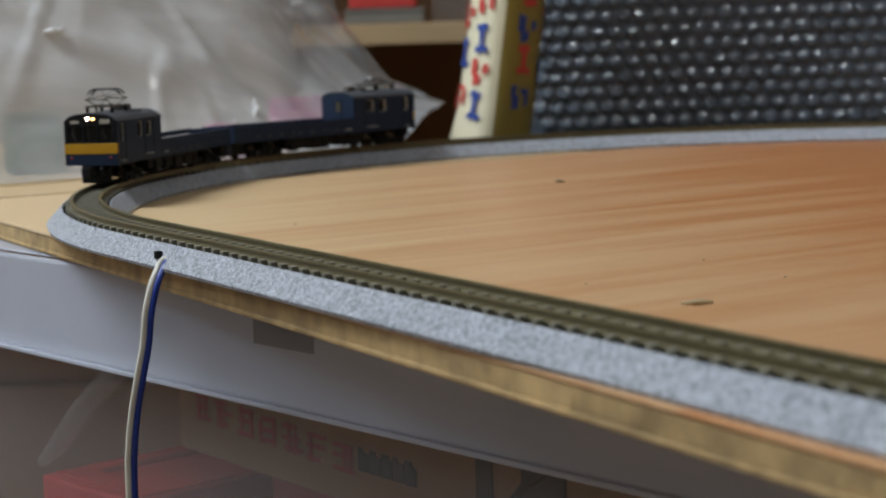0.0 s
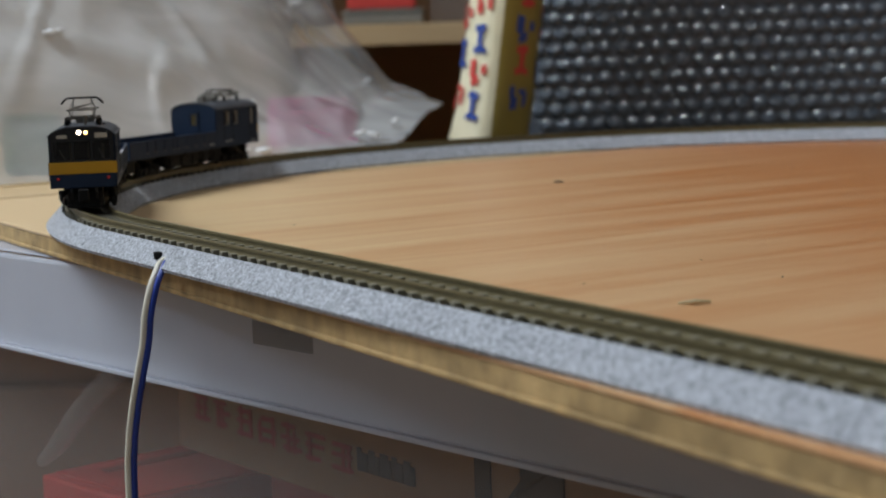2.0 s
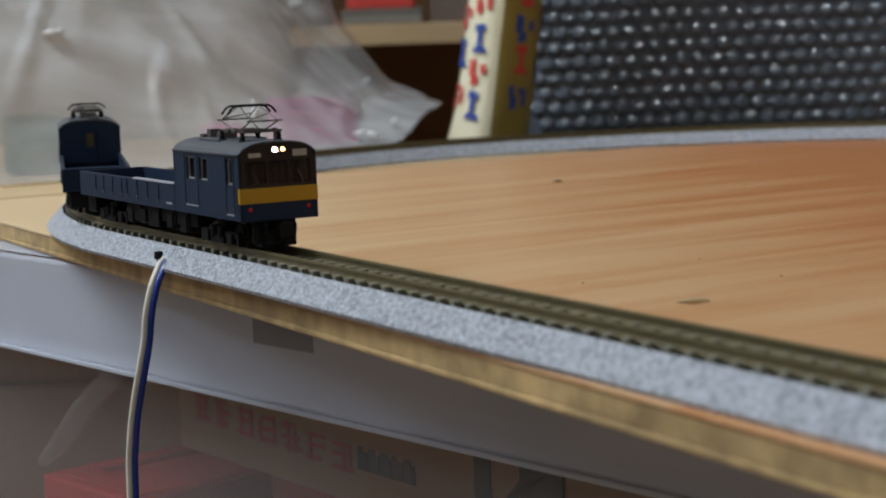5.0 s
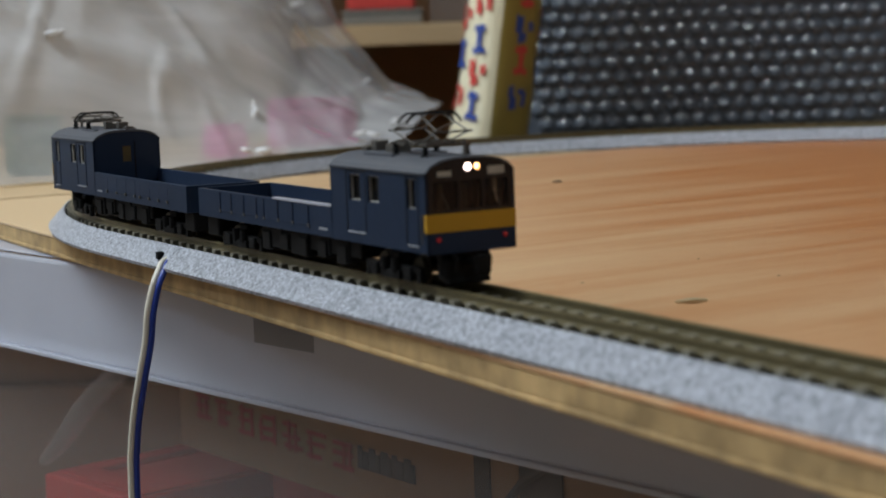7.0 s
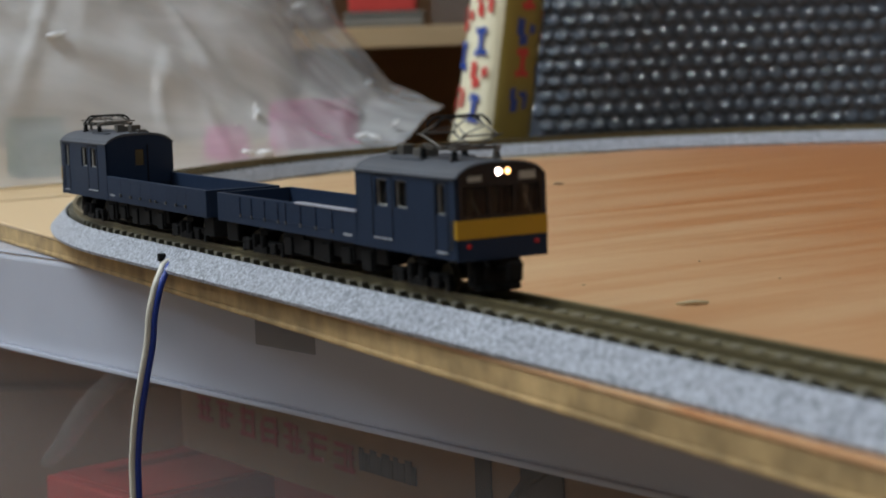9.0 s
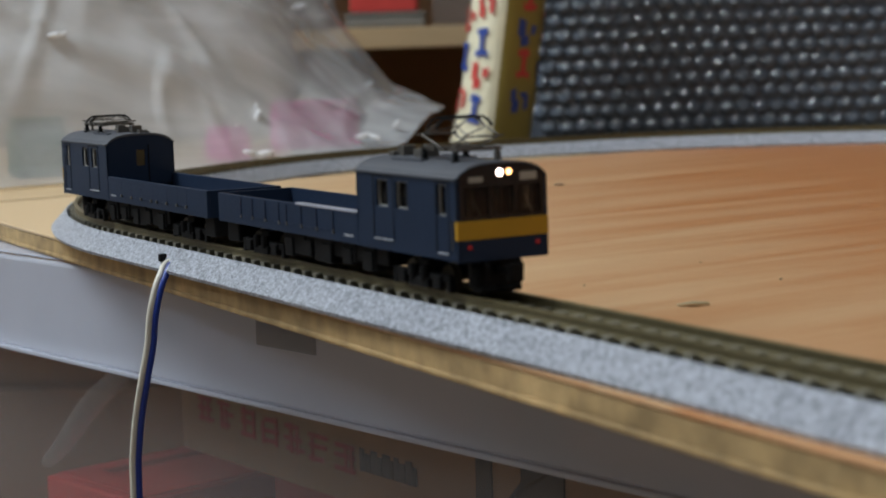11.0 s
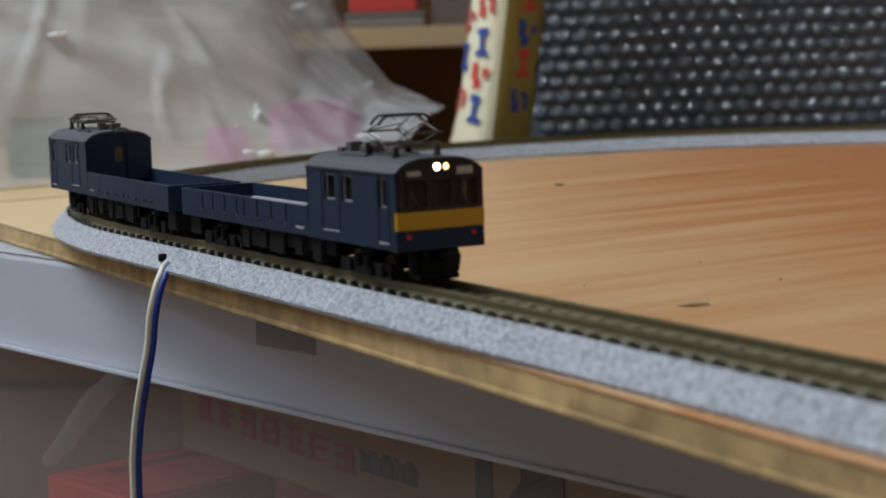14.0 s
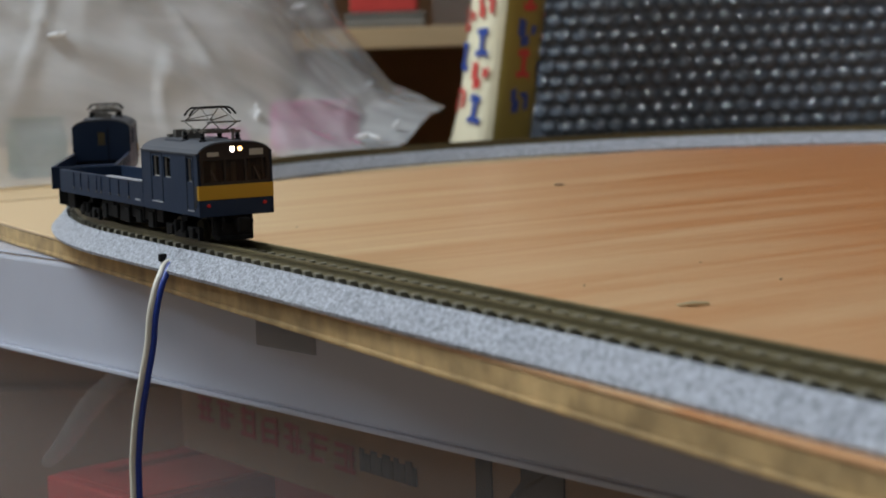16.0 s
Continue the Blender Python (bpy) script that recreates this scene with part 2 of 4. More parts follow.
def sweep(bm, profile, frames_):
    """A closed outline of (sideways, up) carried along rows of (point, sideways, up)."""
    rings = [[bm.verts.new(p + n * u + w * v) for u, v in profile] for p, n, w in frames_]
    k = len(profile)
    for a, b in zip(rings, rings[1:]):
        for i in range(k):
            bm.faces.new((a[i], a[(i + 1) % k], b[(i + 1) % k], b[i]))
    bm.faces.new(rings[0][::-1])
    bm.faces.new(rings[-1])
    return bm


def thing(name, label, category, group="", m=None, kind=""):
    ob = new(name)
    ob.empty_display_size = 0.01
    if m is not None:
        ob.matrix_world = m
    return tagged(ob, label, category, group, kind)


def structure(name, bm, mat, label, category):
    return tagged(part(name, bm, mat), label, category, kind="structure")


# ---- the room ----
FLOOR_Z, CEIL_Z = -0.45, 1.7
X0, X1, Y0, Y1 = -1.7, 1.9, -1.5, 1.75
structure("floor", boxed(X0, X1, Y0, Y1, FLOOR_Z - 0.1, FLOOR_Z), M_FLOOR, "brown wooden floor of the room", "floor")
structure("ceiling", boxed(X0, X1, Y0, Y1, CEIL_Z, CEIL_Z + 0.1), M_CEIL, "plain white ceiling", "ceiling")
structure("wall_north", boxed(X0 - 0.1, X1 + 0.1, Y1, Y1 + 0.1, FLOOR_Z - 0.1, CEIL_Z + 0.1), M_WALL, "plain beige wall behind the shelf", "wall")
structure("wall_south", boxed(X0 - 0.1, X1 + 0.1, Y0 - 0.1, Y0, FLOOR_Z - 0.1, CEIL_Z + 0.1), M_WALL, "plain beige wall", "wall")
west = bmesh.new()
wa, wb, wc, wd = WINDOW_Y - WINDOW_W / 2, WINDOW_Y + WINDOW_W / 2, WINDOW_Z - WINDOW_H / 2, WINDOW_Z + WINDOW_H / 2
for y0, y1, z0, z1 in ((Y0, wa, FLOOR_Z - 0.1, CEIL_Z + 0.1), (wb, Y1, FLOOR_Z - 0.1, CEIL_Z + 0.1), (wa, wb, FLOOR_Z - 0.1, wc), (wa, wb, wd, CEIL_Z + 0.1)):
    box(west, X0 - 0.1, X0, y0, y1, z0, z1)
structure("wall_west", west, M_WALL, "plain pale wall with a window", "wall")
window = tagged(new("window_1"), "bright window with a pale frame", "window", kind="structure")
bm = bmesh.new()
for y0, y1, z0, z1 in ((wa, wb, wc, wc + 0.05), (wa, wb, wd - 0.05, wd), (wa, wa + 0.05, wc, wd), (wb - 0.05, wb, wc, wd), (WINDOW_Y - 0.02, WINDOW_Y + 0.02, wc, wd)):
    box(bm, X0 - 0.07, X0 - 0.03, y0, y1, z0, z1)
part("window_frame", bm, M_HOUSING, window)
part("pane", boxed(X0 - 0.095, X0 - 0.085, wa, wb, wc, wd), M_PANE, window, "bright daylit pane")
structure("wall_east", boxed(X1, X1 + 0.1, Y0, Y1, FLOOR_Z - 0.1, CEIL_Z + 0.1), M_WALL, "plain beige wall", "wall")

# ---- the track's line ----
CX, CY, RADIUS, A0 = 0.1446, 0.6322, 0.2617, -2.6297
RAIL = 0.0075


def line(s):
    """The place and the way of travel on the track's centre line; s = 0 where the bend ends in the straight."""
    if s > 0:
        th, extra = A0, s
    elif s < -RADIUS * math.pi:
        th, extra = A0 - math.pi, s + RADIUS * math.pi
    else:
        th, extra = A0 + s / RADIUS, 0
    n = Vector((math.cos(th), math.sin(th), 0))
    t = Vector((-n.y, n.x, 0))
    return Vector((CX, CY, 0)) + n * RADIUS + t * extra, t, n


UP = Vector((0, 0, 1))
ROADBED = [(-0.0121, 0.0), (-0.0125, 0.0009), (-0.0078, 0.0059), (-0.0074, 0.0059), (-0.0072, 0.0048), (0.0072, 0.0048), (0.0074, 0.0059), (0.0078, 0.0059), (0.0125, 0.0009), (0.0121, 0.0)]
RAIL_SHAPE = [(-0.0006, 0), (0.0006, 0), (0.0003, 0.0006), (0.0003, 0.0014), (0.00055, 0.0016), (0.00055, 0.0021), (-0.00055, 0.0021), (-0.00055, 0.0016), (-0.0003, 0.0014), (-0.0003, 0.0006)]


def rows(s0, s1, step=0.006):
    n = max(1, round((s1 - s0) / step))
    out = []
    for i in range(n + 1):
        p, t, nn = line(s0 + (s1 - s0) * i / n)
        out.append((p, nn, UP))
    return out


TIE_MESH = None


def track_section(s0, s1, label):
    global TIE_MESH
    o = thing("track_section", label, "model track", "track sections of the oval")
    gap = 0.00015
    part("roadbed", sweep(bmesh.new(), ROADBED, rows(s0 + gap, s1 - gap)), M_BALLAST, o, "grey moulded ballast bed")
    # Strip between ties carries the gaps' shade as colour.
    part("tie_bed", sweep(bmesh.new(), [(-0.00715, 0.0046), (-0.00715, 0.0052), (0.00715, 0.0052), (0.00715, 0.0046)], rows(s0 + gap, s1 - gap)), M_BED, o, "ballast between the ties, coloured near black for the shade there")
    for off in (-0.0045, 0.0045):
        rr = [(p + n * off + w * 0.0061, n, w) for p, n, w in rows(s0, s1)]
        part("rail", sweep(bmesh.new(), RAIL_SHAPE, rr), M_RAIL, o, "thin brownish metal rail")
    n = round((s1 - s0) / 0.0055)
    for i in range(n):
        p, t, nn = line(s0 + (i + 0.5) * (s1 - s0) / n)
        if TIE_MESH is None:
            ob = part("tie", boxed(-0.00095, 0.00095, -0.0065, 0.0065, 0.0050, 0.0066, 0.00015), M_TIE, o, "dark brown plastic tie")
            TIE_MESH = ob.data
        else:
            ob = new("tie", TIE_MESH)
            ob.parent = o
        ob.matrix_local = Matrix.Translation(p) @ Matrix.Rotation(math.atan2(t.y, t.x), 4, "Z")
    return o


ARC = RADIUS * math.pi / 4
JOINT = 0.0505
BEND = JOINT - 0.062
track_section(JOINT, JOINT + 0.248, "straight grey-ballasted model track section at the board's edge")
track_section(JOINT + 0.248, JOINT + 0.31, "short straight grey-ballasted model track section")
track_section(JOINT - 0.062, JOINT, "short straight feeder track section with a cable")
for i in range(4):
    track_section(BEND - ARC * (i + 1), BEND - ARC * i, "curved grey-ballasted model track section on plywood")
track_section(BEND - ARC * 4 - 0.248, BEND - ARC * 4, "straight grey-ballasted model track section on plywood")

# ---- boards ----
EDGE_P = Vector((-0.1449, 0.6068, 0))
EDGE_T = Vector((0.4666, -0.8845, 0)).normalized()
EDGE_IN = Vector((-EDGE_T.y, EDGE_T.x, 0))
GAP_P, GAP_D = Vector((-0.158, 0.7055, 0)), Vector((0.825, 0.565, 0)).normalized()
THICK = 0.0067


def meet(p, d, q, e):
    """Where two lines in plan cross."""
    k = ((q.x - p.x) * e.y - (q.y - p.y) * e.x) / (d.x * e.y - d.y * e.x)
    return p + d * k


def slab(corners, top, bottom, bevel=0.0005):
    bm = bmesh.new()
    lo = [bm.verts.new((c.x, c.y, bottom)) for c in corners]
    hi = [bm.verts.new((c.x, c.y, top)) for c in corners]
    bm.faces.new(lo[::-1])
    bm.faces.new(hi)
    for i in range(len(corners)):
        k = (i + 1) % len(corners)
        bm.faces.new((lo[i], lo[k], hi[k], hi[i]))
    if bevel:
        bmesh.ops.bevel(bm, geom=bm.edges[:], offset=bevel, segments=2, affect="EDGES", profile=0.5)
    return bm


def plywood(corners, face, label):
    """Three plies: the face veneer and two rougher ones under it, each a hair apart at the edge."""
    o = thing("plywood_board", label, "board", "plywood boards under the track")
    mid = sum(corners, Vector()) / len(corners)
    inner = [c + (mid - c).normalized() * 0.0004 for c in corners]
    part("face_veneer", slab(corners, 0.0, -0.0012), face, o)
    part("core_ply", slab(inner, -0.0012, -0.0052, 0.0002), M_EDGE, o, "rough yellowish plywood core")
    part("back_veneer", slab(corners, -0.0052, -THICK), M_EDGE, o)
    return o


corner = meet(EDGE_P, EDGE_T, GAP_P, GAP_D)
near_end, far_end = EDGE_P + EDGE_T * 0.6, corner + GAP_D * 0.66
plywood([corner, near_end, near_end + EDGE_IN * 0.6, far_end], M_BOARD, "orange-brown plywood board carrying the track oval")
slit = EDGE_T * -0.006
plywood([corner + slit, far_end + slit, far_end + slit + Vector((-0.03, 0.03, 0)), Vector((0.16, 0.962, 0)), Vector((0.0, 0.925, 0)), Vector((-0.075, 0.915, 0)), Vector((-0.1, 1.2, 0)), Vector((-0.42, 1.3, 0)), corner + slit - EDGE_T * 0.42], M_BOARD2, "pale plywood board laid against the larger one")

# ---- storage box ----
TBOX = pose(-0.1572, 0.5993, 0, 0, 0, -50.14)
PACKED = pose(-0.1495, 0.6057, 0, 0, 0, -50.14)
sbox = thing("storage_box", "frosted clear plastic storage box filled with cartons", "storage box", m=TBOX)
BL, BW = 0.62, 0.42


def box_part(name, a, mat, label="", bevel=0.001):
    return part(name, boxed(*a, bevel), mat, sbox, label)


box_part("front_rim", (-0.06, BL, 0.0, 0.0035, -0.0366, -0.0075), M_BOX, "frosted white plastic rim")
box_part("rim_lip", (-0.061, BL, -0.0012, 0.004, -0.0378, -0.0364), M_BOX, "thick whitish lip of the rim", 0.0005)
box_part("rim_ledge", (-0.06, BL, 0.0036, 0.008, -0.0362, -0.0350), M_BOX, bevel=0.0003)
box_part("lid", (-0.06, BL, 0.0036, BW, -0.0074, -THICK - 0.0002), M_BOX, "frosted plastic lid under the boards", 0.0004)
box_part("front_wall", (-0.016, BL - 0.02, 0.008, 0.0095, FLOOR_Z + 0.002, -0.0364), M_BOXWALL, "clear plastic side wall", 0.0004)
box_part("side_wall", (-0.0175, -0.016, 0.0096, BW - 0.02, FLOOR_Z + 0.002, -0.0364), M_BOXWALL, "clear plastic side wall", 0.0004)
box_part("back_wall", (-0.004, BL - 0.02, BW - 0.0195, BW - 0.018, FLOOR_Z + 0.002, -0.0364), M_BOXWALL, "clear plastic side wall", 0.0004)
box_part("end_wall", (BL - 0.0195, BL - 0.018, 0.0096, BW - 0.02, FLOOR_Z + 0.002, -0.0364), M_BOXWALL, "clear plastic side wall", 0.0004)
box_part("base", (-0.004, BL - 0.02, 0.0096, BW - 0.02, FLOOR_Z + 0.0005, FLOOR_Z + 0.004), M_BOXWALL)
box_part("corner_rib", (-0.012, -0.0098, 0.0066, 0.0079, -0.2, -0.0385), M_BOXWALL, bevel=0.0003)

# Thin dark patch puts the board's shade on the rim's outer face.
bm = box(bmesh.new(), 0.169, 0.195, -0.0005, -0.0002, -0.0212, -0.0088)
box(bm, 0.195, 0.236, -0.0005, -0.0002, -0.0162, -0.0088)
part("rim_shade", bm, M_RIM_SHADE, sbox, "smoky patch on the frosted rim, standing in for shade under the board")


def smooth_line(pts, n=6):
    out = []
    pts = [Vector(p) for p in pts]
    for i in range(len(pts) - 1):
        a, b, c, d = pts[max(i - 1, 0)], pts[i], pts[i + 1], pts[min(i + 2, len(pts) - 1)]
        for k in range(n):
            t = k / n
            out.append(0.5 * (2 * b + (c - a) * t + (2 * a - 5 * b + 4 * c - d) * t * t + (3 * b - a - 3 * c + d) * t ** 3))
    return out + [pts[-1]]


# cartons and packets in the box, stacked from its base
TC = PACKED @ pose(0.0560, 0.035, 0, 0, 0, -4)


def carton(m, x, y, z0, z1, mat, label, category="carton"):
    """A closed card box: body, two lid flaps with a slit, a strip of tape."""
    o = thing("carton", label, category, "cartons in the plastic box", m)
    part("body", boxed(0, x, 0, y, z0, z1 - 0.0012, 0.0006), mat, o)
    part("flap", boxed(0.0003, x - 0.0003, 0.0003, y / 2 - 0.0004, z1 - 0.0011, z1, 0.0003), mat, o)
    part("flap", boxed(0.0003, x - 0.0003, y / 2 + 0.0004, y - 0.0003, z1 - 0.0011, z1, 0.0003), mat, o)
    return o


lower = carton(PACKED @ pose(0.052, 0.03, 0), 0.5, 0.3, FLOOR_Z + 0.004, -0.098, M_CARTON, "brown carton at the bottom of the plastic box")
top_carton = carton(TC, 0.38, 0.22, -0.0731, -0.028, M_CARTON, "brown carton with red and black printing behind clear plastic")
spacer = carton(PACKED @ pose(0.1, 0.04, 0), 0.36, 0.2, -0.0979, -0.0732, M_REDINK, "dark red flat carton between two brown ones")
rnd = random.Random(11)
for k in range(7):
    bm = bmesh.new()
    x, z = 0.011 + 0.0135 * k, -0.0615 - 0.0004 * k
    for r in range(3):
        zz = z + 0.0033 * r + rnd.uniform(-0.0004, 0.0004)
        box(bm, x + rnd.uniform(0, 0.003), x + rnd.uniform(0.008, 0.0115), -0.0006, -0.0003, zz, zz + 0.0013)
    for c in range(2):
        xx = x + rnd.uniform(0.001, 0.009)
        box(bm, xx, xx + 0.0014, -0.0007, -0.0004, z - 0.0005, z + rnd.uniform(0.006, 0.0088))
    part("red_print", bm, M_REDINK, top_carton, "faded red printed sign")
for k in range(5):
    x = 0.106 + 0.0056 * k
    part("black_print", box(boxed(x, x + 0.0050, -0.0006, -0.0003, -0.0624, -0.0572), x, x + 0.0022 + 0.0008 * (k % 3), -0.0007, -0.0004, -0.0624, -0.0559), M_INK, top_carton, "black printed block")
bm = bmesh.new()
box(bm, 0.160, 0.1665, -0.0008, -0.0003, -0.0725, -0.0357)
box(bm, 0.1785, 0.195, -0.0008, -0.0003, -0.0586, -0.0357)
part("black_shape", bm, M_INK, top_carton, "large black printed shape")
bm = bmesh.new()
tube(bm, [(0.1655, -0.0006, -0.0725), (0.171, -0.0006, -0.062), (0.1795, -0.0006, -0.0535), (0.19, -0.0006, -0.048)], 0.0012, 6)
part("black_stroke", bm, M_INK, top_carton, "curved black printed stroke")
red_box = thing("red_packet", "bright red flat packet lying in the plastic box", "packet", "cartons in the plastic box", PACKED @ pose(0.004, 0.012, 0, 0, 0, 2))
part("body", boxed(0, 0.056, 0, 0.09, FLOOR_Z + 0.004, -0.0868, 0.001), M_REDBOX, red_box)
part("flap", boxed(0.002, 0.054, 0.004, 0.086, -0.0867, -0.0861, 0.0003), M_REDBOX, red_box)
part("print_bar", boxed(0.012, 0.018, 0.015, 0.06, -0.0860, -0.0858), M_REDINK, red_box, "dark red printed bar")
# Added film tube draws the wall's diagonal glare streak.
streak = thing("glare_streak", "hazy film tube standing in for a glare streak on the box wall", "plastic sleeve")
pts = [PACKED @ Vector(q) for q in ((-0.004, 0.0165, -0.0845), (0.006, 0.018, -0.077), (0.020, 0.021, -0.0625), (0.034, 0.026, -0.0505), (0.043, 0.032, -0.0445))]
part("film", tube(bmesh.new(), smooth_line(pts), [0.002 + 0.0018 * math.sin(math.pi * k / 24) for k in range(25)], 12), M_STREAK, streak, smooth=True)

# ---- feeder cable ----
CABLE = [(-0.0645, 0.4618, 0.0030), (-0.0688, 0.4564, 0.0024), (-0.0702, 0.4534, -0.0003), (-0.0714, 0.4514, -0.0038), (-0.0728, 0.4504, -0.0100), (-0.0737, 0.4504, -0.0171),
         (-0.0754, 0.4504, -0.0249), (-0.0774, 0.4514, -0.0337), (-0.0789, 0.4524, -0.0433), (-0.0797, 0.4534, -0.0569), (-0.0802, 0.4535, -0.12), (-0.0797, 0.452, -0.25), (-0.079, 0.450, FLOOR_Z + 0.01)]


cable = thing("feeder_cable", "twin white and blue feeder cable hanging from the track", "cable")
mid = smooth_line(CABLE)
side = Vector((0.93, -0.36, 0)).normalized()
for mat, sgn, lab in ((M_WIREW, -1, "off-white insulated wire"), (M_WIREB, 1, "blue insulated wire")):
    pts = [p + side * sgn * 0.0008 + Vector((0, 0.0003 * sgn, 0)) for p in mid]
    part("wire", tube(bmesh.new(), pts, 0.00082, 10), mat, cable, lab, True)
p, t, n = line(0.012)
plug = part("plug", boxed(-0.0012, 0.0012, -0.0010, 0.0014, -0.0012, 0.0014, 0.0003), M_BLACK, cable, "small black plug in the ballast's side")
plug.matrix_local = pose(-0.0712, 0.4597, 0.0034, 0, 0, math.degrees(math.atan2(t.y, t.x))) @ Matrix.Scale(0.75, 4)

# ---- splinters on the board ----
def splinter(a, b, w, label, mat):
    o = thing("splinter", label, "debris", "bits lying on the board")
    a, b = Vector((*a, w * 0.9)), Vector((*b, w * 0.9))
    m = (a + b) / 2 + Vector((0.0, 0.0, 0.0001))
    part("chip", tube(bmesh.new(), [a, m, b], [w * 0.4, w, w * 0.5], 6), mat, o)


splinter((0.0473, 0.3686), (0.0540, 0.3694), 0.0006, "thin pale brass offcut on the plywood", M_OFFCUT)
splinter((0.0428, 0.6882), (0.0466, 0.6876), 0.00035, "small dark splinter on the plywood", M_INK)
for x, y in ((0.062, 0.44), (0.031, 0.405), (-0.045, 0.56), (0.075, 0.405)):
    splinter((x, y), (x + 0.0006, y + 0.0002), 0.00012, "tiny dark crumb on the plywood", M_TIE)

# ---- bookcase behind ----
case = thing("bookcase", "pale wooden bookcase against the wall", "bookcase")
KX0, KX1, KY0, KY1 = -0.95, 0.42, 1.448, 1.748
for x in (KX0, KX1):
    part("side_panel", boxed(x, x + 0.018, KY0, KY1, FLOOR_Z, 1.0, 0.001), M_SHELF, case)
part("back_panel", boxed(KX0 + 0.018, KX1, KY1 - 0.006, KY1, FLOOR_Z, 1.0), M_CARTON, case, "brown thin back panel")
for z in (FLOOR_Z + 0.04, -0.2, 0.0515, 0.36, 0.68, 0.98):
    part("shelf", boxed(KX0 + 0.0185, KX1 - 0.0005, KY0 + 0.002, KY1 - 0.007, z, z + 0.0165, 0.001), M_SHELF, case)


def shelf_item(x0, x1, z0, h, mat, label, cat="box", depth=0.12, y=1.47):
    o = thing("storage_case", label, cat, "things on the shelf")
    part("case", boxed(x0, x1, y, y + depth, z0, z0 + h * 0.72, 0.002), mat, o)
    part("lid", boxed(x0 - 0.001, x1 + 0.001, y - 0.001, y + depth + 0.001, z0 + h * 0.72 + 0.0002, z0 + h, 0.002), mat, o)


SZ = 0.068
shelf_item(-0.068, -0.014, SZ + 0.0125, 0.03, M_REDMARK, "red box lying on a grey case on the shelf")
shelf_item(-0.072, -0.008, SZ, 0.0123, M_INNER, "flat dull grey case on the shelf")
shelf_item(-0.002, 0.05, SZ, 0.035, M_BOXWALL, "clear plastic case on the shelf")
shelf_item(-0.145, -0.085, SZ, 0.05, M_BOXWALL, "clear plastic case on the shelf")
shelf_item(-0.30, -0.16, SZ, 0.11, M_PALECARD, "pale cardboard box on the shelf")
shelf_item(-0.55, -0.32, SZ, 0.13, M_CARTON, "brown cardboard box on the shelf")
shelf_item(-0.32, -0.1, -0.1835, 0.2, M_PALECARD, "pale cardboard box on the low shelf")
shelf_item(-0.62, -0.34, -0.1835, 0.21, M_CARTON, "brown cardboard box on the low shelf")

# ---- stand for the bag ----
LOW = -0.1
stand = thing("low_cabinet", "low brown wooden cabinet behind the plastic box", "cabinet")
part("body", boxed(-0.45, 0.45, 0.985, 1.36, FLOOR_Z, LOW - 0.0201, 0.001), M_CARTON, stand)
part("top", boxed(-0.46, 0.46, 0.975, 1.37, LOW - 0.02, LOW, 0.001), M_CARTON, stand)
for x in (-0.44, 0.005):
    door = part("door", boxed(x, x + 0.435, 0.968, 0.9845, FLOOR_Z + 0.03, LOW - 0.024, 0.001), M_CARTON, stand)
    part("knob", tube(bmesh.new(), [(0.4 * (x < -0.2) + x + 0.02, 0.9675, -0.27), (0.4 * (x < -0.2) + x + 0.02, 0.95, -0.27)], 0.009, 12), M_METAL, door)
crate = thing("wooden_crate", "plain wooden crate propping up the pale board", "crate")
for x in (-0.34, -0.142):
    part("side_panel", boxed(x, x + 0.012, 1.0, 1.19, LOW, -THICK - 0.0003, 0.0005), M_SHELF, crate)
for y in (1.0, 1.178):
    part("end_panel", boxed(-0.3278, -0.1422, y, y + 0.012, LOW, -THICK - 0.0003, 0.0005), M_SHELF, crate)

# ---- paper roll ----
roll = thing("paper_roll", "leaning roll of cream wrapping paper with coloured marks", "paper roll")
R0, R1 = Vector((0.0150, 1.014, LOW + 0.001)), Vector((0.0810, 1.020, 0.36))
AX = (R1 - R0).normalized()
RS = AX.cross(Vector((0, 1, 0))).normalized()
RF = RS.cross(AX).normalized()


def roll_pt(a, h, r):
    """a: degrees round the roll from the side that faces the front; h: metres up from its foot."""
    a = radians(a)
    return R0 + AX * h + (RS * math.sin(a) - RF * math.cos(a)) * r


RAD = 0.0202


FOOT = 0.1


def skin(a, h):
    """The wound paper is pressed into soft corners, and opens a little at its foot."""
    q = radians(a - 58)
    n = 2.8
    r = RAD * 0.9 / (abs(math.cos(q)) ** n + abs(math.sin(q)) ** n) ** (1 / n)
    flare = 0.15 * max(0.0, 1 - (h - FOOT) / 0.035) ** 2 * max(0.0, math.sin(radians(a + 25))) if h > FOOT * 0.6 else 0.15 * max(0.0, math.sin(radians(a + 25)))
    lump = 0.03 * noise.noise(Vector((math.cos(radians(a)) * 1.6, math.sin(radians(a)) * 1.6, h * 22))) + 0.012 * noise.noise(Vector((a * 0.07, 0, h * 90)))
    return r * (1 + flare + lump)


bm = bmesh.new()
rings = []
for j in range(70):
    h = 0.47 * j / 69
    rings.append([bm.verts.new(roll_pt(5 * k, h, skin(5 * k, h))) for k in range(72)])
for a, b in zip(rings, rings[1:]):
    for k in range(72):
        bm.faces.new((a[k], a[(k + 1) % 72], b[(k + 1) % 72], b[k]))
bm.faces.new(rings[0][::-1])
bm.faces.new(rings[-1])
part("paper", bm, M_CREAM, roll, "cream paper wound into a tube", True)
bm = bmesh.new()
strip = [[bm.verts.new(roll_pt(a, 0.02 * h, skin(a, 0.02 * h) + 0.0007)) for h in range(24)] for a in (2, 5, 8, 11)]
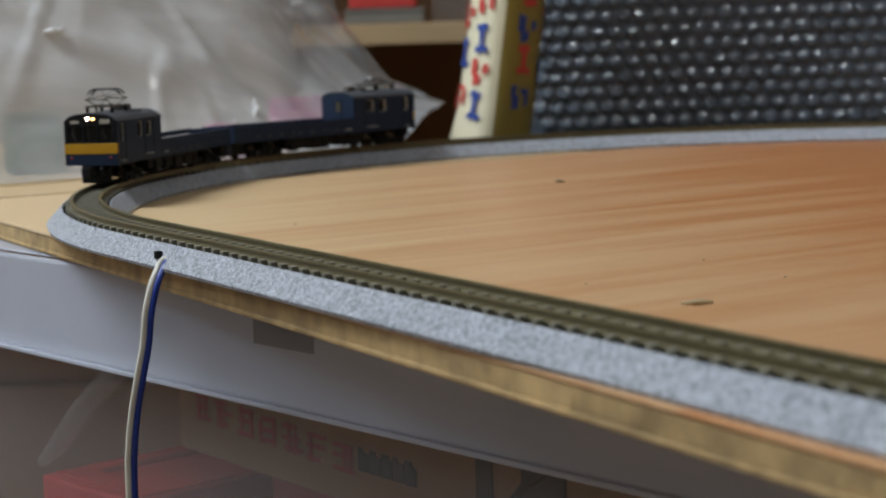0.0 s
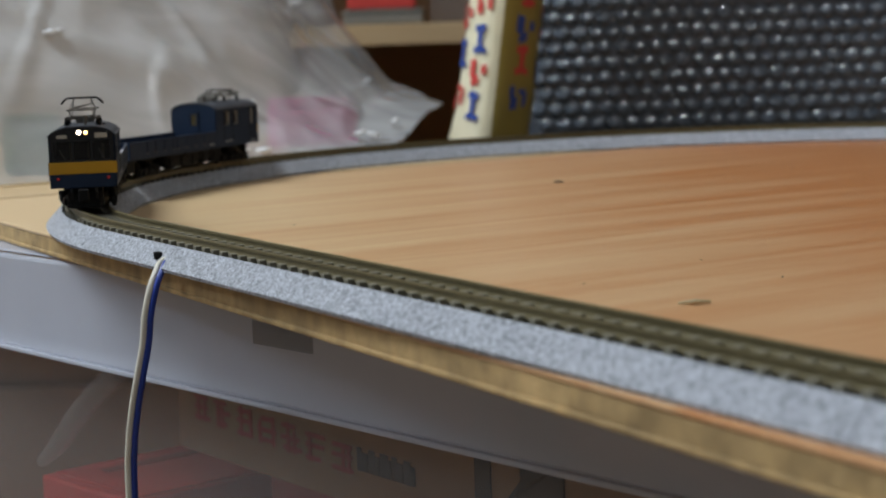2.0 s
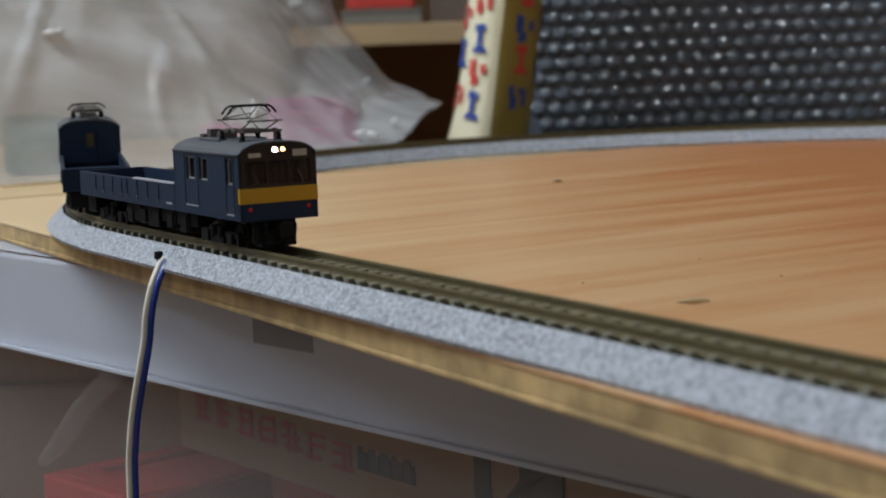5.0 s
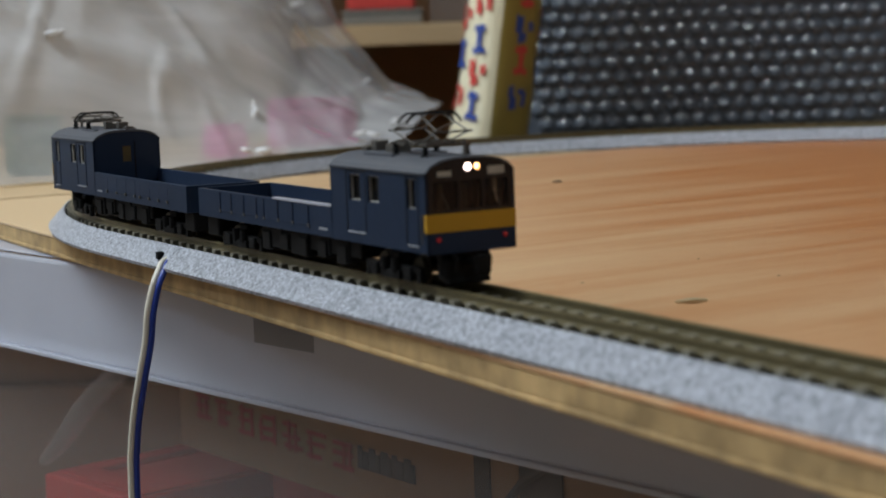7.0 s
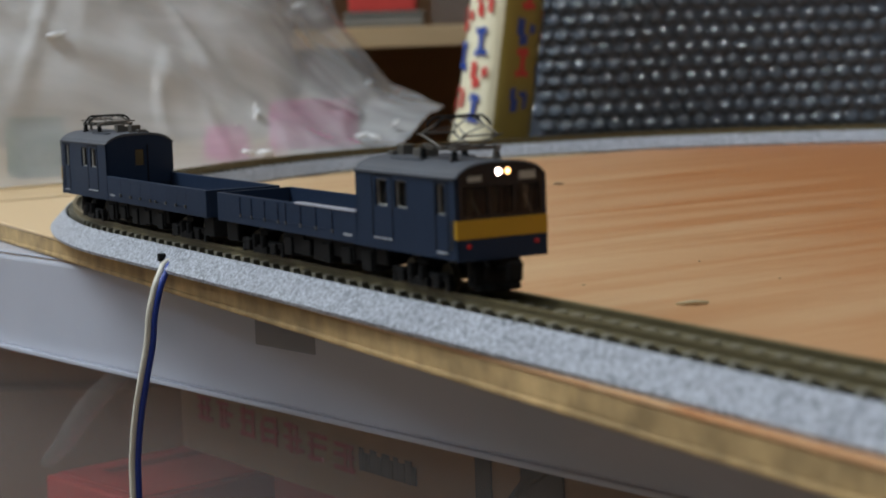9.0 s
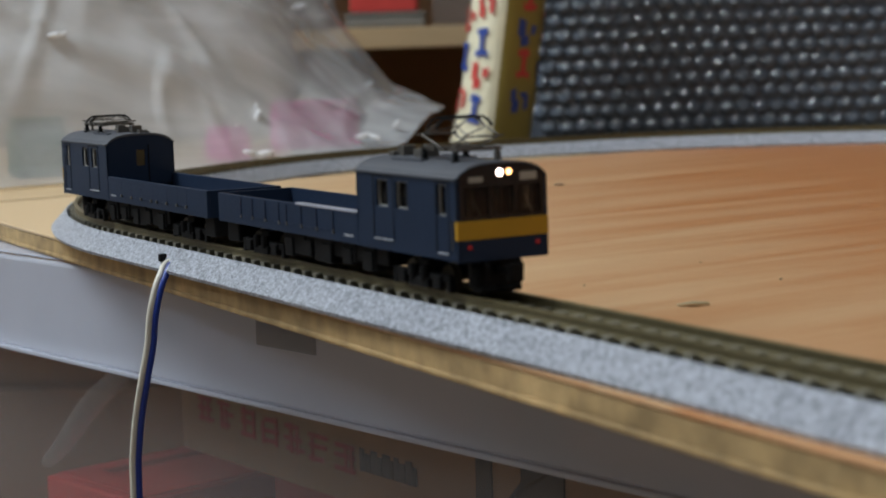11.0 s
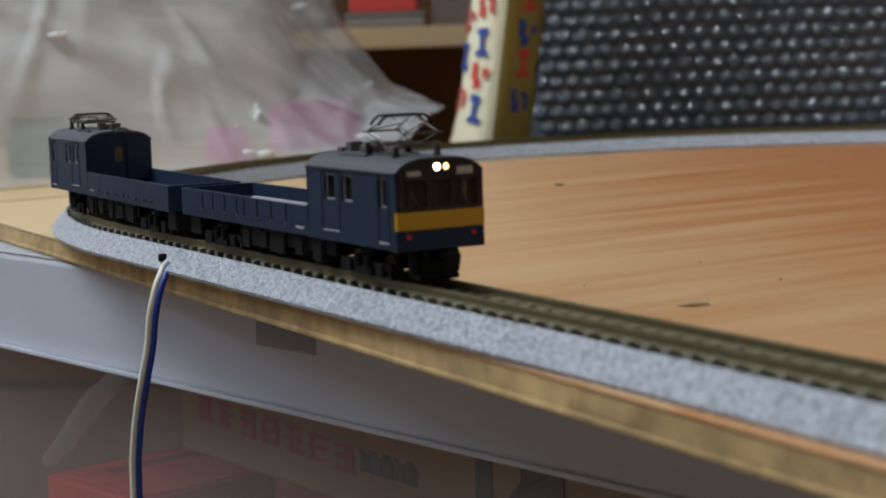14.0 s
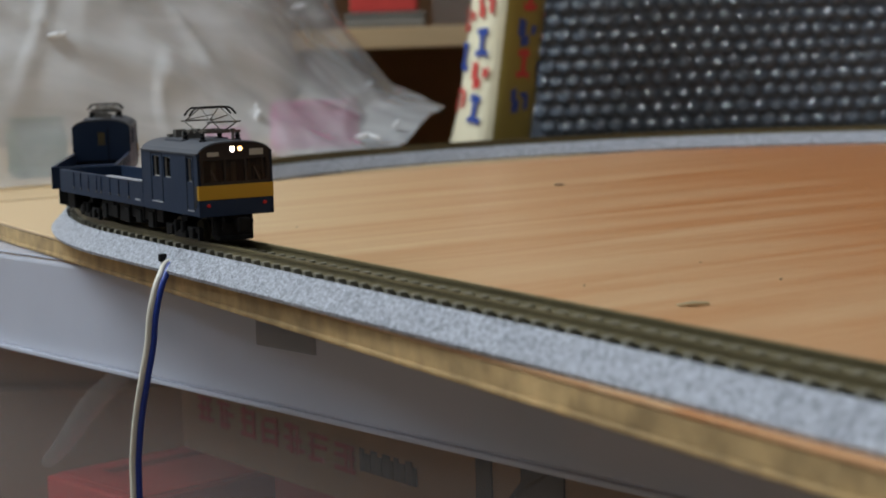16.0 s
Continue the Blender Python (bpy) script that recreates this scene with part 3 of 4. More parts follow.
for a, b in zip(strip, strip[1:]):
    for k in range(23):
        bm.faces.new((a[k], a[k + 1], b[k + 1], b[k]))
part("loose_edge", bm, M_CREAM, roll, "loose overlapping paper edge", True)


# Yellower right side of the roll, with its shade put into the colour.
bm = bmesh.new()
sheet = [[bm.verts.new(roll_pt(a, 0.01 * h, skin(a, 0.01 * h) + 0.0009)) for h in range(47)] for a in range(-148, 6, 6)]
for a, b in zip(sheet, sheet[1:]):
    for k in range(46):
        bm.faces.new((a[k], a[k + 1], b[k + 1], b[k]))
part("outer_sheet", bm, M_OLIVE, roll, "olive yellow overlapping sheet, darkened for the roll's shaded side", True)


def mark(a0, h0, strokes, mat):
    """One printed sign that cannot be read: short bars bent round the paper."""
    bm = bmesh.new()
    for da, dh, wa, wh in [[v * 1.55 for v in q] for q in strokes]:
        cells = 4
        for i in range(cells):
            q = []
            for aa, hh in ((i, 0), (i + 1, 0), (i + 1, 1), (i, 1)):
                ang = a0 + da + wa * aa / cells
                hgt = h0 + dh + wh * hh + 0.0006 * math.sin(ang * 0.3 + h0 * 400)
                q.append(bm.verts.new(roll_pt(ang, hgt, skin(ang, hgt) + 0.0013)))
            bm.faces.new(q)
    part("print_mark", bm, mat, roll)


H = 0.0085
SHAPES = [[(-9, -0.0045, 16, 0.0022), (-4, -0.004, 6, 0.009), (-7, 0.003, 14, 0.0024)],
          [(-11, -0.002, 5, 0.005), (-9, 0.0025, 8, 0.0018), (0, -0.0035, 8, 0.0045), (4, 0.001, 6, 0.004)],
          [(-12, 0.0005, 6, 0.0032), (-4, -0.004, 10, 0.0034), (1, -0.001, 9, 0.0062)]]
cols = [(38, [(0.008, 0, "b"), (0.026, 2, "r"), (0.0445, 0, "b"), (0.064, 1, "r"), (0.0835, 2, "b")]),
        (-36, [(0.0142, 1, "b"), (0.0355, 0, "r"), (0.052, 2, "b"), (0.072, 0, "r"), (0.0915, 1, "b")]),
        (-82, [(0.03, 1, "b"), (0.057, 0, "r"), (0.08, 2, "b")]),
        (82, [(0.012, 1, "r"), (0.036, 0, "b"), (0.056, 2, "r"), (0.078, 1, "b")])]
for a, lst in cols:
    for h, s, c in lst:
        for extra in (-0.1, 0.008, 0.116, 0.224):
            mark(a, h + FOOT + extra, SHAPES[s], M_BLUEINK if c == "b" else M_REDMARK)

# ---- bubble wrap ----
wrap = thing("bubble_wrap", "dark box wrapped in shiny bubble wrap standing upright", "bubble wrap")
WX0, WX1, WY = 0.0525, 0.41, 1.058
part("sheet", boxed(WX0, WX1, WY, WY + 0.12, LOW + 0.0002, 0.42, 0.0012), M_WRAP, wrap, "dark shiny plastic film")
PITCH_B = 0.0098
dome = bmesh.new()
prev = None
for r, h in ((0.0044, -0.0012), (0.0043, 0.0008), (0.0040, 0.0013), (0.0032, 0.0016), (0.0016, 0.0018)):
    ring = [dome.verts.new((r * math.cos(k * math.pi / 7), -h, r * math.sin(k * math.pi / 7))) for k in range(14)]
    if prev:
        for k in range(14):
            dome.faces.new((prev[k], prev[(k + 1) % 14], ring[(k + 1) % 14], ring[k]))
    prev = ring
dome.faces.new(prev)
first, rest = None, bmesh.new()
rnd = random.Random(3)
for r in range(59):
    z = LOW + 0.0095 + r * PITCH_B * 0.882
    for c in range(int((WX1 - WX0 - 0.02) / PITCH_B)):
        x = WX0 + 0.006 + (c + 0.5 * (r % 2)) * PITCH_B
        place = pose(x + rnd.uniform(-0.0004, 0.0004), WY - 0.0002, z + rnd.uniform(-0.0003, 0.0003), rnd.uniform(-28, -20), 0, rnd.uniform(-6, 6)) @ Matrix.Scale(rnd.uniform(0.94, 1.05), 4)
        if 0.0 < z < 0.088 and x < 0.255:
            if first is None:
                first = part("bubble", dome.copy(), M_BUBBLE, wrap, "round air bubble", True)
                ob = first
            else:
                ob = new("bubble", first.data)
                ob.parent = wrap
            ob.matrix_local = place
        else:
            size = 0.004
            ring = [rest.verts.new(place @ Vector((math.cos(k * math.pi / 3) * size, 0, math.sin(k * math.pi / 3) * size))) for k in range(6)]
            top = [rest.verts.new(place @ Vector((math.cos(k * math.pi / 3) * size * 0.6, -0.0026, math.sin(k * math.pi / 3) * size * 0.6))) for k in range(6)]
            for k in range(6):
                rest.faces.new((ring[k], ring[(k + 1) % 6], top[(k + 1) % 6], top[k]))
            rest.faces.new(top)
dome.free()
tagged(part("bubble_field", rest, M_BUBBLE, wrap, "rows of small air bubbles", True), kind="stuff")

# ---- plastic bag ----
BAG_P, BAG_D = Vector((-0.30, 0.665, 0)), Vector((0.79, 0.613, 0)).normalized()
BAG_B = Vector((-0.36, 0.93, 0)).normalized()


def crease(v):
    return max(0.0, 1 - abs(noise.noise(v)) * 5)


def bag_height(x, b):
    """The heap's height over plan: high at its back, thin towards its loose corner."""
    knots = ((-0.6, 0.26), (-0.16, 0.24), (-0.10, 0.15), (-0.066, 0.082), (-0.033, 0.041), (0.004, 0.033), (0.012, 0.012), (0.03, 0.001))
    top = knots[0][1]
    for (x0, h0), (x1, h1) in zip(knots, knots[1:]):
        if x0 <= x <= x1:
            top = h0 + (h1 - h0) * (x - x0) / (x1 - x0)
        elif x > x1:
            top = h1
    return top * (1 - math.exp(-b / 0.14)) / (1 - math.exp(-0.42 / 0.14))


def film_sheet(na, nb, len_a, len_b, seed, lift=0.0, amp=1.0, tip=0.35, foot=0.0):
    """Film that hangs in long shallow folds, with small sharp creases across them."""
    bm = bmesh.new()
    g = []
    for i in range(na + 1):
        row = []
        for k in range(nb + 1):
            a, b = len_a * i / na, len_b * k / nb
            p = BAG_P + BAG_D * a + BAG_B * b
            warp = noise.noise(Vector((a * 7, b * 7, seed + 4))) * 0.05
            h = bag_height(p.x + 0.012 * noise.noise(Vector((a * 12, b * 12, seed))), b)
            u, v = p.x * 0.8 + warp, h + 0.4 * p.x + warp
            fold = noise.noise(Vector((u * 6, v * 30, seed))) * 0.008 + crease(Vector((u * 9, v * 34, seed + 7))) * 0.0035
            fold += crease(Vector((u * 30, v * 18, seed + 2))) * 0.002 + noise.noise(Vector((a * 60, b * 60, seed))) * 0.001
            edge = min(1.0, b / 0.04 + 0.1)
            row.append(bm.verts.new((p.x, p.y - fold * 1.2 * amp * edge, max(0.0012, h + lift + fold * amp * edge))))
        g.append(row)
    for i in range(na):
        for k in range(nb):
            if len_a * (i + 0.5) / na < tip + 0.75 * len_b * k / nb and len_b * k / nb >= foot:
                bm.faces.new((g[i][k], g[i + 1][k], g[i + 1][k + 1], g[i][k + 1]))
    bmesh.ops.delete(bm, geom=[v for v in bm.verts if not v.link_faces], context="VERTS")
    return bm


bag = thing("plastic_bag", "large crumpled clear plastic bag heaped behind the track", "plastic bag")
part("outer_film", film_sheet(190, 130, 0.44, 0.42, 1.7, 0.0, 0.75), M_BAG, bag, "creased translucent film", True)
part("inner_film", film_sheet(130, 90, 0.41, 0.4, 8.2, -0.008, 0.8, 0.31, 0.07), M_BAG, bag, "creased translucent film", True)

# whitish film beads placed where the film glints; the glint is in their colour
GLINTS = [(-0.077, 1.046, 0.078, 0.0034, 10), (-0.0855, 0.865, 0.0235, 0.0026, 70), (-0.0865, 0.869, 0.0275, 0.0016, 80), (-0.081, 0.845, 0.007, 0.003, 5), (-0.088, 0.84, 0.008, 0.0022, -10),
           (-0.039, 1.028, 0.033, 0.0022, 30), (-0.038, 0.906, 0.0105, 0.0026, 15), (-0.032, 0.911, 0.0095, 0.0026, -20), (-0.169, 0.816, 0.064, 0.0022, 8), (-0.166, 0.819, 0.0646, 0.0017, 20),
           (-0.126, 0.858, 0.057, 0.0015, -30), (-0.094, 0.85, 0.02, 0.0013, 15), (-0.022, 0.948, 0.0142, 0.002, 40)]
rnd = random.Random(21)
for x, y, z, size, lean in GLINTS:
    bm = bmesh.new()
    bmesh.ops.create_icosphere(bm, subdivisions=2, radius=size)
    for v in bm.verts:
        v.co *= 1 + 0.35 * noise.noise(v.co / size * 1.1 + Vector((x * 90, y * 90, 0)))
        v.co.x *= 1.5
        v.co.z *= 0.5
    bead = part("glint_bead", bm, M_GLINT, bag, "small whitish film bead standing in for a glint", True)
    bead.matrix_local = pose(x, y, z, rnd.uniform(-10, 10), -lean, rnd.uniform(-20, 20))


def packet(name, m, size, mat, label, cat="packet"):
    o = thing(name, label, cat, "things in the plastic bag", m)
    x, y, z = size
    part("body", boxed(-x / 2, x / 2, -y / 2, y / 2, 0, z * 0.8, 0.002), mat, o)
    part("cover", boxed(-x / 2 + 0.001, x / 2 - 0.001, -y / 2 + 0.001, y / 2 - 0.001, z * 0.8 + 0.0002, z, 0.001), mat, o)
    return o


packet("packet", pose(-0.068, 1.0, 0.0, 0, 0, 10), (0.046, 0.035, 0.0255), M_PINK, "bright pink packet inside the plastic bag")
packet("packet", pose(-0.106, 0.915, 0.0, 0, 0, 30), (0.013, 0.03, 0.0165), M_PINK, "small magenta packet inside the plastic bag")
packet("packet", pose(-0.186, 0.845, 0.0, 0, 0, 20), (0.024, 0.03, 0.027), M_GREEN, "dull green packet inside the plastic bag")
packet("carton", pose(-0.20, 1.22, 0.0003, 0, 0, 8), (0.2, 0.16, 0.13), M_PALECARD, "pale brown carton inside the plastic bag", "carton")

# ---- ceiling light ----
fixture = thing("ceiling_light", "white twin-tube ceiling light", "ceiling light", m=pose(LAMP[0], LAMP[1], LAMP[2]))
part("housing", boxed(-0.5, 0.5, -0.15, 0.15, 0.03, CEIL_Z - LAMP[2], 0.01), M_HOUSING, fixture)
for y in (-0.08, 0.08):
    part("tube", tube(bmesh.new(), [(-0.45, y, 0.01), (0.45, y, 0.01)], 0.013, 12), M_TUBE, fixture, "glowing fluorescent tube", True)

# Fixture added out of view to house the wrap's highlight tube.
tube_light = thing("ceiling_light", "slim single-tube ceiling light out of view, added for the bubble wrap's highlights", "ceiling light", m=pose(*TUBE))
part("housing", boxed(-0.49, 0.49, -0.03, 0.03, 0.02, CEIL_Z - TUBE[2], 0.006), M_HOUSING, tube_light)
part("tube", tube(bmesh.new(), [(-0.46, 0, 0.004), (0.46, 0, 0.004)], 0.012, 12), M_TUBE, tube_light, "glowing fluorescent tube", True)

# ---- train ----
ZB, ZL, ZS, ZT, HALF, LEN, CABL = 0.0078, 0.0144, 0.0230, 0.0257, 0.0097, 0.113, 0.0404
BOGIE = 0.0745
HX = LEN / 2
CX0 = HX - CABL


def panel(bm, us, vs, holes, put, thick):
    """A wall of cells us x vs with openings; put(u, v, depth) gives the place."""
    solid = {}
    for i in range(len(us) - 1):
        for k in range(len(vs) - 1):
            u, v = (us[i] + us[i + 1]) / 2, (vs[k] + vs[k + 1]) / 2
            solid[i, k] = not any(a < u < b and c < v < d for a, b, c, d in holes)
    for (i, k), s in solid.items():
        if not s:
            continue
        c = [(us[i], vs[k]), (us[i + 1], vs[k]), (us[i + 1], vs[k + 1]), (us[i], vs[k + 1])]
        for d in (0, thick):
            bm.faces.new([bm.verts.new(put(u, v, d)) for u, v in c])
        for e, (di, dk) in enumerate(((0, -1), (1, 0), (0, 1), (-1, 0))):
            if not solid.get((i + di, k + dk), False):
                a, b = c[e], c[(e + 1) % 4]
                bm.faces.new([bm.verts.new(put(*q)) for q in ((*a, 0), (*b, 0), (*b, thick), (*a, thick))])
    bmesh.ops.remove_doubles(bm, verts=bm.verts[:], dist=1e-6)
    return bm


def cuts(lo, hi, holes, k):
    return sorted({lo, hi, *[h[k] for h in holes], *[h[k + 1] for h in holes]})


def arc_z(y):
    """The roof's curve across the car, with tight shoulders."""
    q = min(1.0, abs(y) / HALF)
    return ZS + (ZT - ZS) * (1 - q ** 3.2) ** 0.75


def end_wall(bm, x, thick, z0, holes):
    """An end wall under the roof's curve, with openings; the top follows the roof."""
    hs = [(a, b, c, d) for a, b, c, d in holes]
    put = lambda u, v, d: Vector((x - d, u, v))
    panel(bm, cuts(-HALF, HALF, hs, 0), cuts(z0, ZS, hs, 2), hs, put, thick)
    n = 16
    ys = [-HALF + 2 * HALF * i / n for i in range(n + 1)]
    for d in (0, thick):
        bm.faces.new([bm.verts.new((x - d, HALF, ZS))] + [bm.verts.new((x - d, -HALF, ZS))] + [bm.verts.new((x - d, y, arc_z(y) - 0.0003)) for y in ys[1:-1]])
    return bm


def pantograph(parent, x, raised):
    """A lozenge pantograph on four insulators."""
    o = part("pantograph", boxed(x - 0.007, x + 0.007, -0.0042, -0.0036, 0.0280, 0.0286), M_METAL, parent, "raised lozenge pantograph" if raised else "folded lozenge pantograph")
    o.location.z = -0.0006
    bm = bmesh.new()
    box(bm, x - 0.007, x + 0.007, 0.0036, 0.0042, 0.0280, 0.0286)
    for dx in (-0.0068, -0.002, 0.002, 0.0068):
        box(bm, x + dx - 0.0004, x + dx + 0.0004, -0.005, 0.005, 0.0280, 0.0286)
    part("base_frame", bm, M_METAL, o)
    for dx in (-0.006, 0.006):
        for dy in (-0.0046, 0.0046):
            bm = bmesh.new()
            tube(bm, [(x + dx, dy, 0.0249), (x + dx, dy, 0.0264), (x + dx, dy, 0.0266), (x + dx, dy, 0.0272), (x + dx, dy, 0.0274), (x + dx, dy, 0.0281)], [0.0009, 0.0009, 0.0005, 0.0008, 0.0005, 0.0006], 8)
            part("insulator", bm, M_BLACK, o)
    knee, kz, hz = (0.0088, 0.0308, 0.0338) if raised else (0.0105, 0.0292, 0.0302)
    for s in (-1, 1):
        bm = bmesh.new()
        for dy in (-0.0036, 0.0036):
            tube(bm, [(x + s * 0.0022, dy * 0.9, 0.0286), (x + s * knee, dy, kz)], 0.0002, 5)
        tube(bm, [(x + s * knee, -0.0044, kz), (x + s * knee, 0.0044, kz)], 0.00022, 5)
        part("lower_arm", bm, M_METAL, o)
        bm = bmesh.new()
        for dy in (-0.0034, 0.0034):
            tube(bm, [(x + s * knee, dy, kz), (x + s * 0.0012, dy * 0.75, hz)], 0.00016, 5)
        tube(bm, [(x + s * knee * 0.9, -0.0033, kz + 0.0003), (x + s * knee * 0.5, 0.0028, (kz + hz) / 2)], 0.00016, 4)
        part("upper_arm", bm, M_METAL, o)
        bm = bmesh.new()
        pts = [(x + s * 0.0017, -0.0062, hz - 0.0014), (x + s * 0.0017, -0.0052, hz - 0.0002), (x + s * 0.0017, -0.0042, hz + 0.0004),
               (x + s * 0.0017, 0.0042, hz + 0.0004), (x + s * 0.0017, 0.0052, hz - 0.0002), (x + s * 0.0017, 0.0062, hz - 0.0014)]
        tube(bm, pts, 0.00026, 6)
        part("collector", bm, M_BLACK, o, "dark contact strip with bent horns")
    bm = bmesh.new()
    for dy in (-0.0028, 0, 0.0028):
        tube(bm, [(x - 0.0017, dy, hz + 0.0002), (x + 0.0017, dy, hz + 0.0002)], 0.0002, 4)
    part("head_frame", bm, M_METAL, o)


def bogie(parent, x):
    """A four-wheel bogie: side frames, bolster, springs, axle boxes, two wheelsets."""
    o = new("bogie")
    o.parent = parent
    o.location = (x, 0, 0)
    for s in (-1, 1):
        bm = bmesh.new()
        box(bm, -0.0105, 0.0105, s * 0.0066 - 0.0006, s * 0.0066 + 0.0006, 0.0030, 0.0044, 0.0002)
        box(bm, -0.0038, 0.0038, s * 0.0072 - 0.0007, s * 0.0072 + 0.0007, 0.0014, 0.0032, 0.0002)
        for k in (-1, 1):
            box(bm, k * 0.007 - 0.0015, k * 0.007 + 0.0015, s * 0.0071 - 0.0008, s * 0.0071 + 0.0008, 0.0016, 0.0042, 0.0003)
            box(bm, k * 0.0106 - 0.0006, k * 0.0106 + 0.0006, s * 0.0066 - 0.0006, s * 0.0066 + 0.0006, 0.0012, 0.0042)
            tube(bm, [(k * 0.0022, s * 0.0076, 0.0028), (k * 0.0022, s * 0.0076, 0.0056)], 0.0010, 8)
        part("side_frame", bm, M_BLACK, o, "black moulded side frame")
    bm = boxed(-0.0022, 0.0022, -0.0066, 0.0066, 0.0028, 0.0066, 0.0002)
    part("bolster", bm, M_BLACK, o)
    for k in (-1, 1):
        bm = bmesh.new()
        for s in (-1, 1):
            tube(bm, [(k * 0.007, s * 0.0037, 0.0034), (k * 0.007, s * 0.0040, 0.0034), (k * 0.007, s * 0.00405, 0.0034), (k * 0.007, s * 0.0051, 0.0034)], [0.0031, 0.0031, 0.0027, 0.0026], 20)
        tube(bm, [(k * 0.007, -0.0062, 0.0034), (k * 0.007, 0.0062, 0.0034)], 0.0007, 8)
        part("wheelset", bm, M_WHEEL, o, "dull metal wheels on an axle")
    return o


def car(label, raised):
    o = thing("rail_car", label, "model train", "cars of the model train")
    # cab sides with window openings
    w1, w2, w3 = (CX0 + 0.0085, CX0 + 0.0134, 0.0163, 0.0216), (CX0 + 0.0165, CX0 + 0.0214, 0.0163, 0.0216), (CX0 + 0.0329, CX0 + 0.0362, 0.0160, 0.0218)
    holes = [w1, w2, w3]
    for s in (-1, 1):
        put = lambda u, v, d: Vector((u, s * (HALF - d), v))
        part("cab_side", panel(bmesh.new(), cuts(CX0, HX, holes, 0), cuts(ZB, ZS, holes, 2), holes, put, 0.0006), M_BLUE, o, "dark blue painted cab side")
        for a, b, c, d in holes:
            pane = part("side_window", boxed(a - 0.0002, b + 0.0002, s * (HALF - 0.0011) - 0.0001, s * (HALF - 0.0011) + 0.0001, c - 0.0002, d + 0.0002), M_GLASS, o, "small cab side window")
            bm = bmesh.new()
            yy = s * (HALF - 0.0007)
            for q in ((a, a + 0.0004, c, d), (b - 0.0009, b, c, d), (a, b, c, c + 0.0003), (a, b, d - 0.0003, d)):
                box(bm, q[0], q[1], yy - 0.0002, yy + 0.0002, q[2], q[3])
            part("window_frame", bm, M_FRAME, pane, "pale window frame")
        # doors with recessed outlines, sills and rails
        for a, b, c, d in ((CX0 + 0.0075, CX0 + 0.0155, 0.0101, 0.0222), (CX0 + 0.0327, CX0 + 0.0372, 0.0092, 0.0222)):
            bm = bmesh.new()
            yy = s * HALF
            for q in ((a - 0.0003, a, c, d), (b, b + 0.0002, c, d), (a, b, d, d + 0.0002)):
                box(bm, q[0], q[1], yy - 0.0001, yy + 0.0001, q[2], q[3])
            door = part("door_seam", bm, M_BLACK, o, "dark seam round a door")
            part("door_sill", boxed(a + 0.0002, b - 0.0002, yy - 0.0002, yy + 0.0003, c - 0.0003, c), M_PRINT, door, "pale step under the door")
        part("handrail", tube(bmesh.new(), [(HX - 0.0016, s * (HALF + 0.0003), 0.0098), (HX - 0.0016, s * (HALF + 0.0003), 0.0152)], 0.00014, 5), M_METAL, o)
        part("number_bar", boxed(CX0 - 0.0062, CX0 - 0.0022, s * HALF - 0.00008, s * HALF + 0.00008, 0.0092, 0.0097), M_PRINT, o, "small pale printing")
        part("rain_gutter", boxed(CX0, HX - 0.0006, s * (HALF + 0.0001) - 0.0002, s * (HALF + 0.0001) + 0.0002, ZS - 0.0003, ZS + 0.0001), M_ROOF, o)
        # low side of the open deck
        part("deck_side", boxed(-HX, CX0 - 0.0001, s * (HALF - 0.0005) - 0.0005, s * (HALF - 0.0005) + 0.0005, ZB, ZL, 0.00012), M_BLUE, o, "low dark blue side board")
        x0 = -HX + 0.0005
        spots = [x0 + (CX0 - x0) * q for q in (0.18, 0.27, 0.37, 0.47, 0.525, 0.63, 0.735, 0.845)]
        for x in spots:
            seam = part("board_seam", boxed(x - 0.00013, x + 0.00013, s * HALF - 0.0002, s * HALF + 0.00003, ZB + 0.0016, ZL - 0.0004), M_DECK, o, "dark seam between two side boards")
            part("latch", boxed(x - 0.0004, x + 0.0004, s * HALF - 0.0002, s * HALF + 0.0004, ZB + 0.0016, ZB + 0.0023), M_METAL, seam)
        part("latch_rod", boxed(spots[0], spots[-1], s * HALF - 0.0001, s * HALF + 0.00015, ZB + 0.0019, ZB + 0.00205), M_BLUE, o)
        if raised:
            # Pale cap: the edge's reflection is put into its colour.
            part("top_edge", boxed(CX0 - 0.029, CX0 - 0.0002, s * (HALF - 0.0006) - 0.0008, s * (HALF - 0.0006) + 0.00055, ZL - 0.0001, ZL + 0.0003), M_TRIM, o, "pale top edge of the side board, reflection in its colour")
    for y in (0.0018, 0.0057, -0.0035):
        part("seat_back", boxed(HX - 0.0062, HX - 0.0052, y - 0.0005, y + 0.0005, 0.0119, 0.0203, 0.0002), M_SEAT, o, "pale seat back in the cab")
    part("end_board", boxed(-HX, -HX + 0.001, -HALF + 0.001, HALF - 0.001, ZB, ZL, 0.00012), M_BLUE, o, "low end board")
    part("deck", boxed(-HX + 0.001, CX0, -HALF + 0.001, HALF - 0.001, ZB + 0.0002, 0.0104), M_DECK, o, "bare dark blue loading deck")
    part("cab_floor", boxed(CX0, HX - 0.0007, -HALF + 0.0007, HALF - 0.0007, ZB + 0.0002, 0.0118), M_BLACK, o)
    # inside the cab
    part("cab_interior", boxed(CX0 + 0.016, CX0 + 0.0285, -HALF + 0.0025, HALF - 0.0025, 0.0119, 0.0225), M_INNER, o, "grey cab interior seen through the windows")
    # front wall
    fr = [(-0.0082, -0.0030, 0.0160, 0.0213), (-0.0024, 0.0024, 0.0160, 0.0213), (0.0030, 0.0082, 0.0160, 0.0213)]
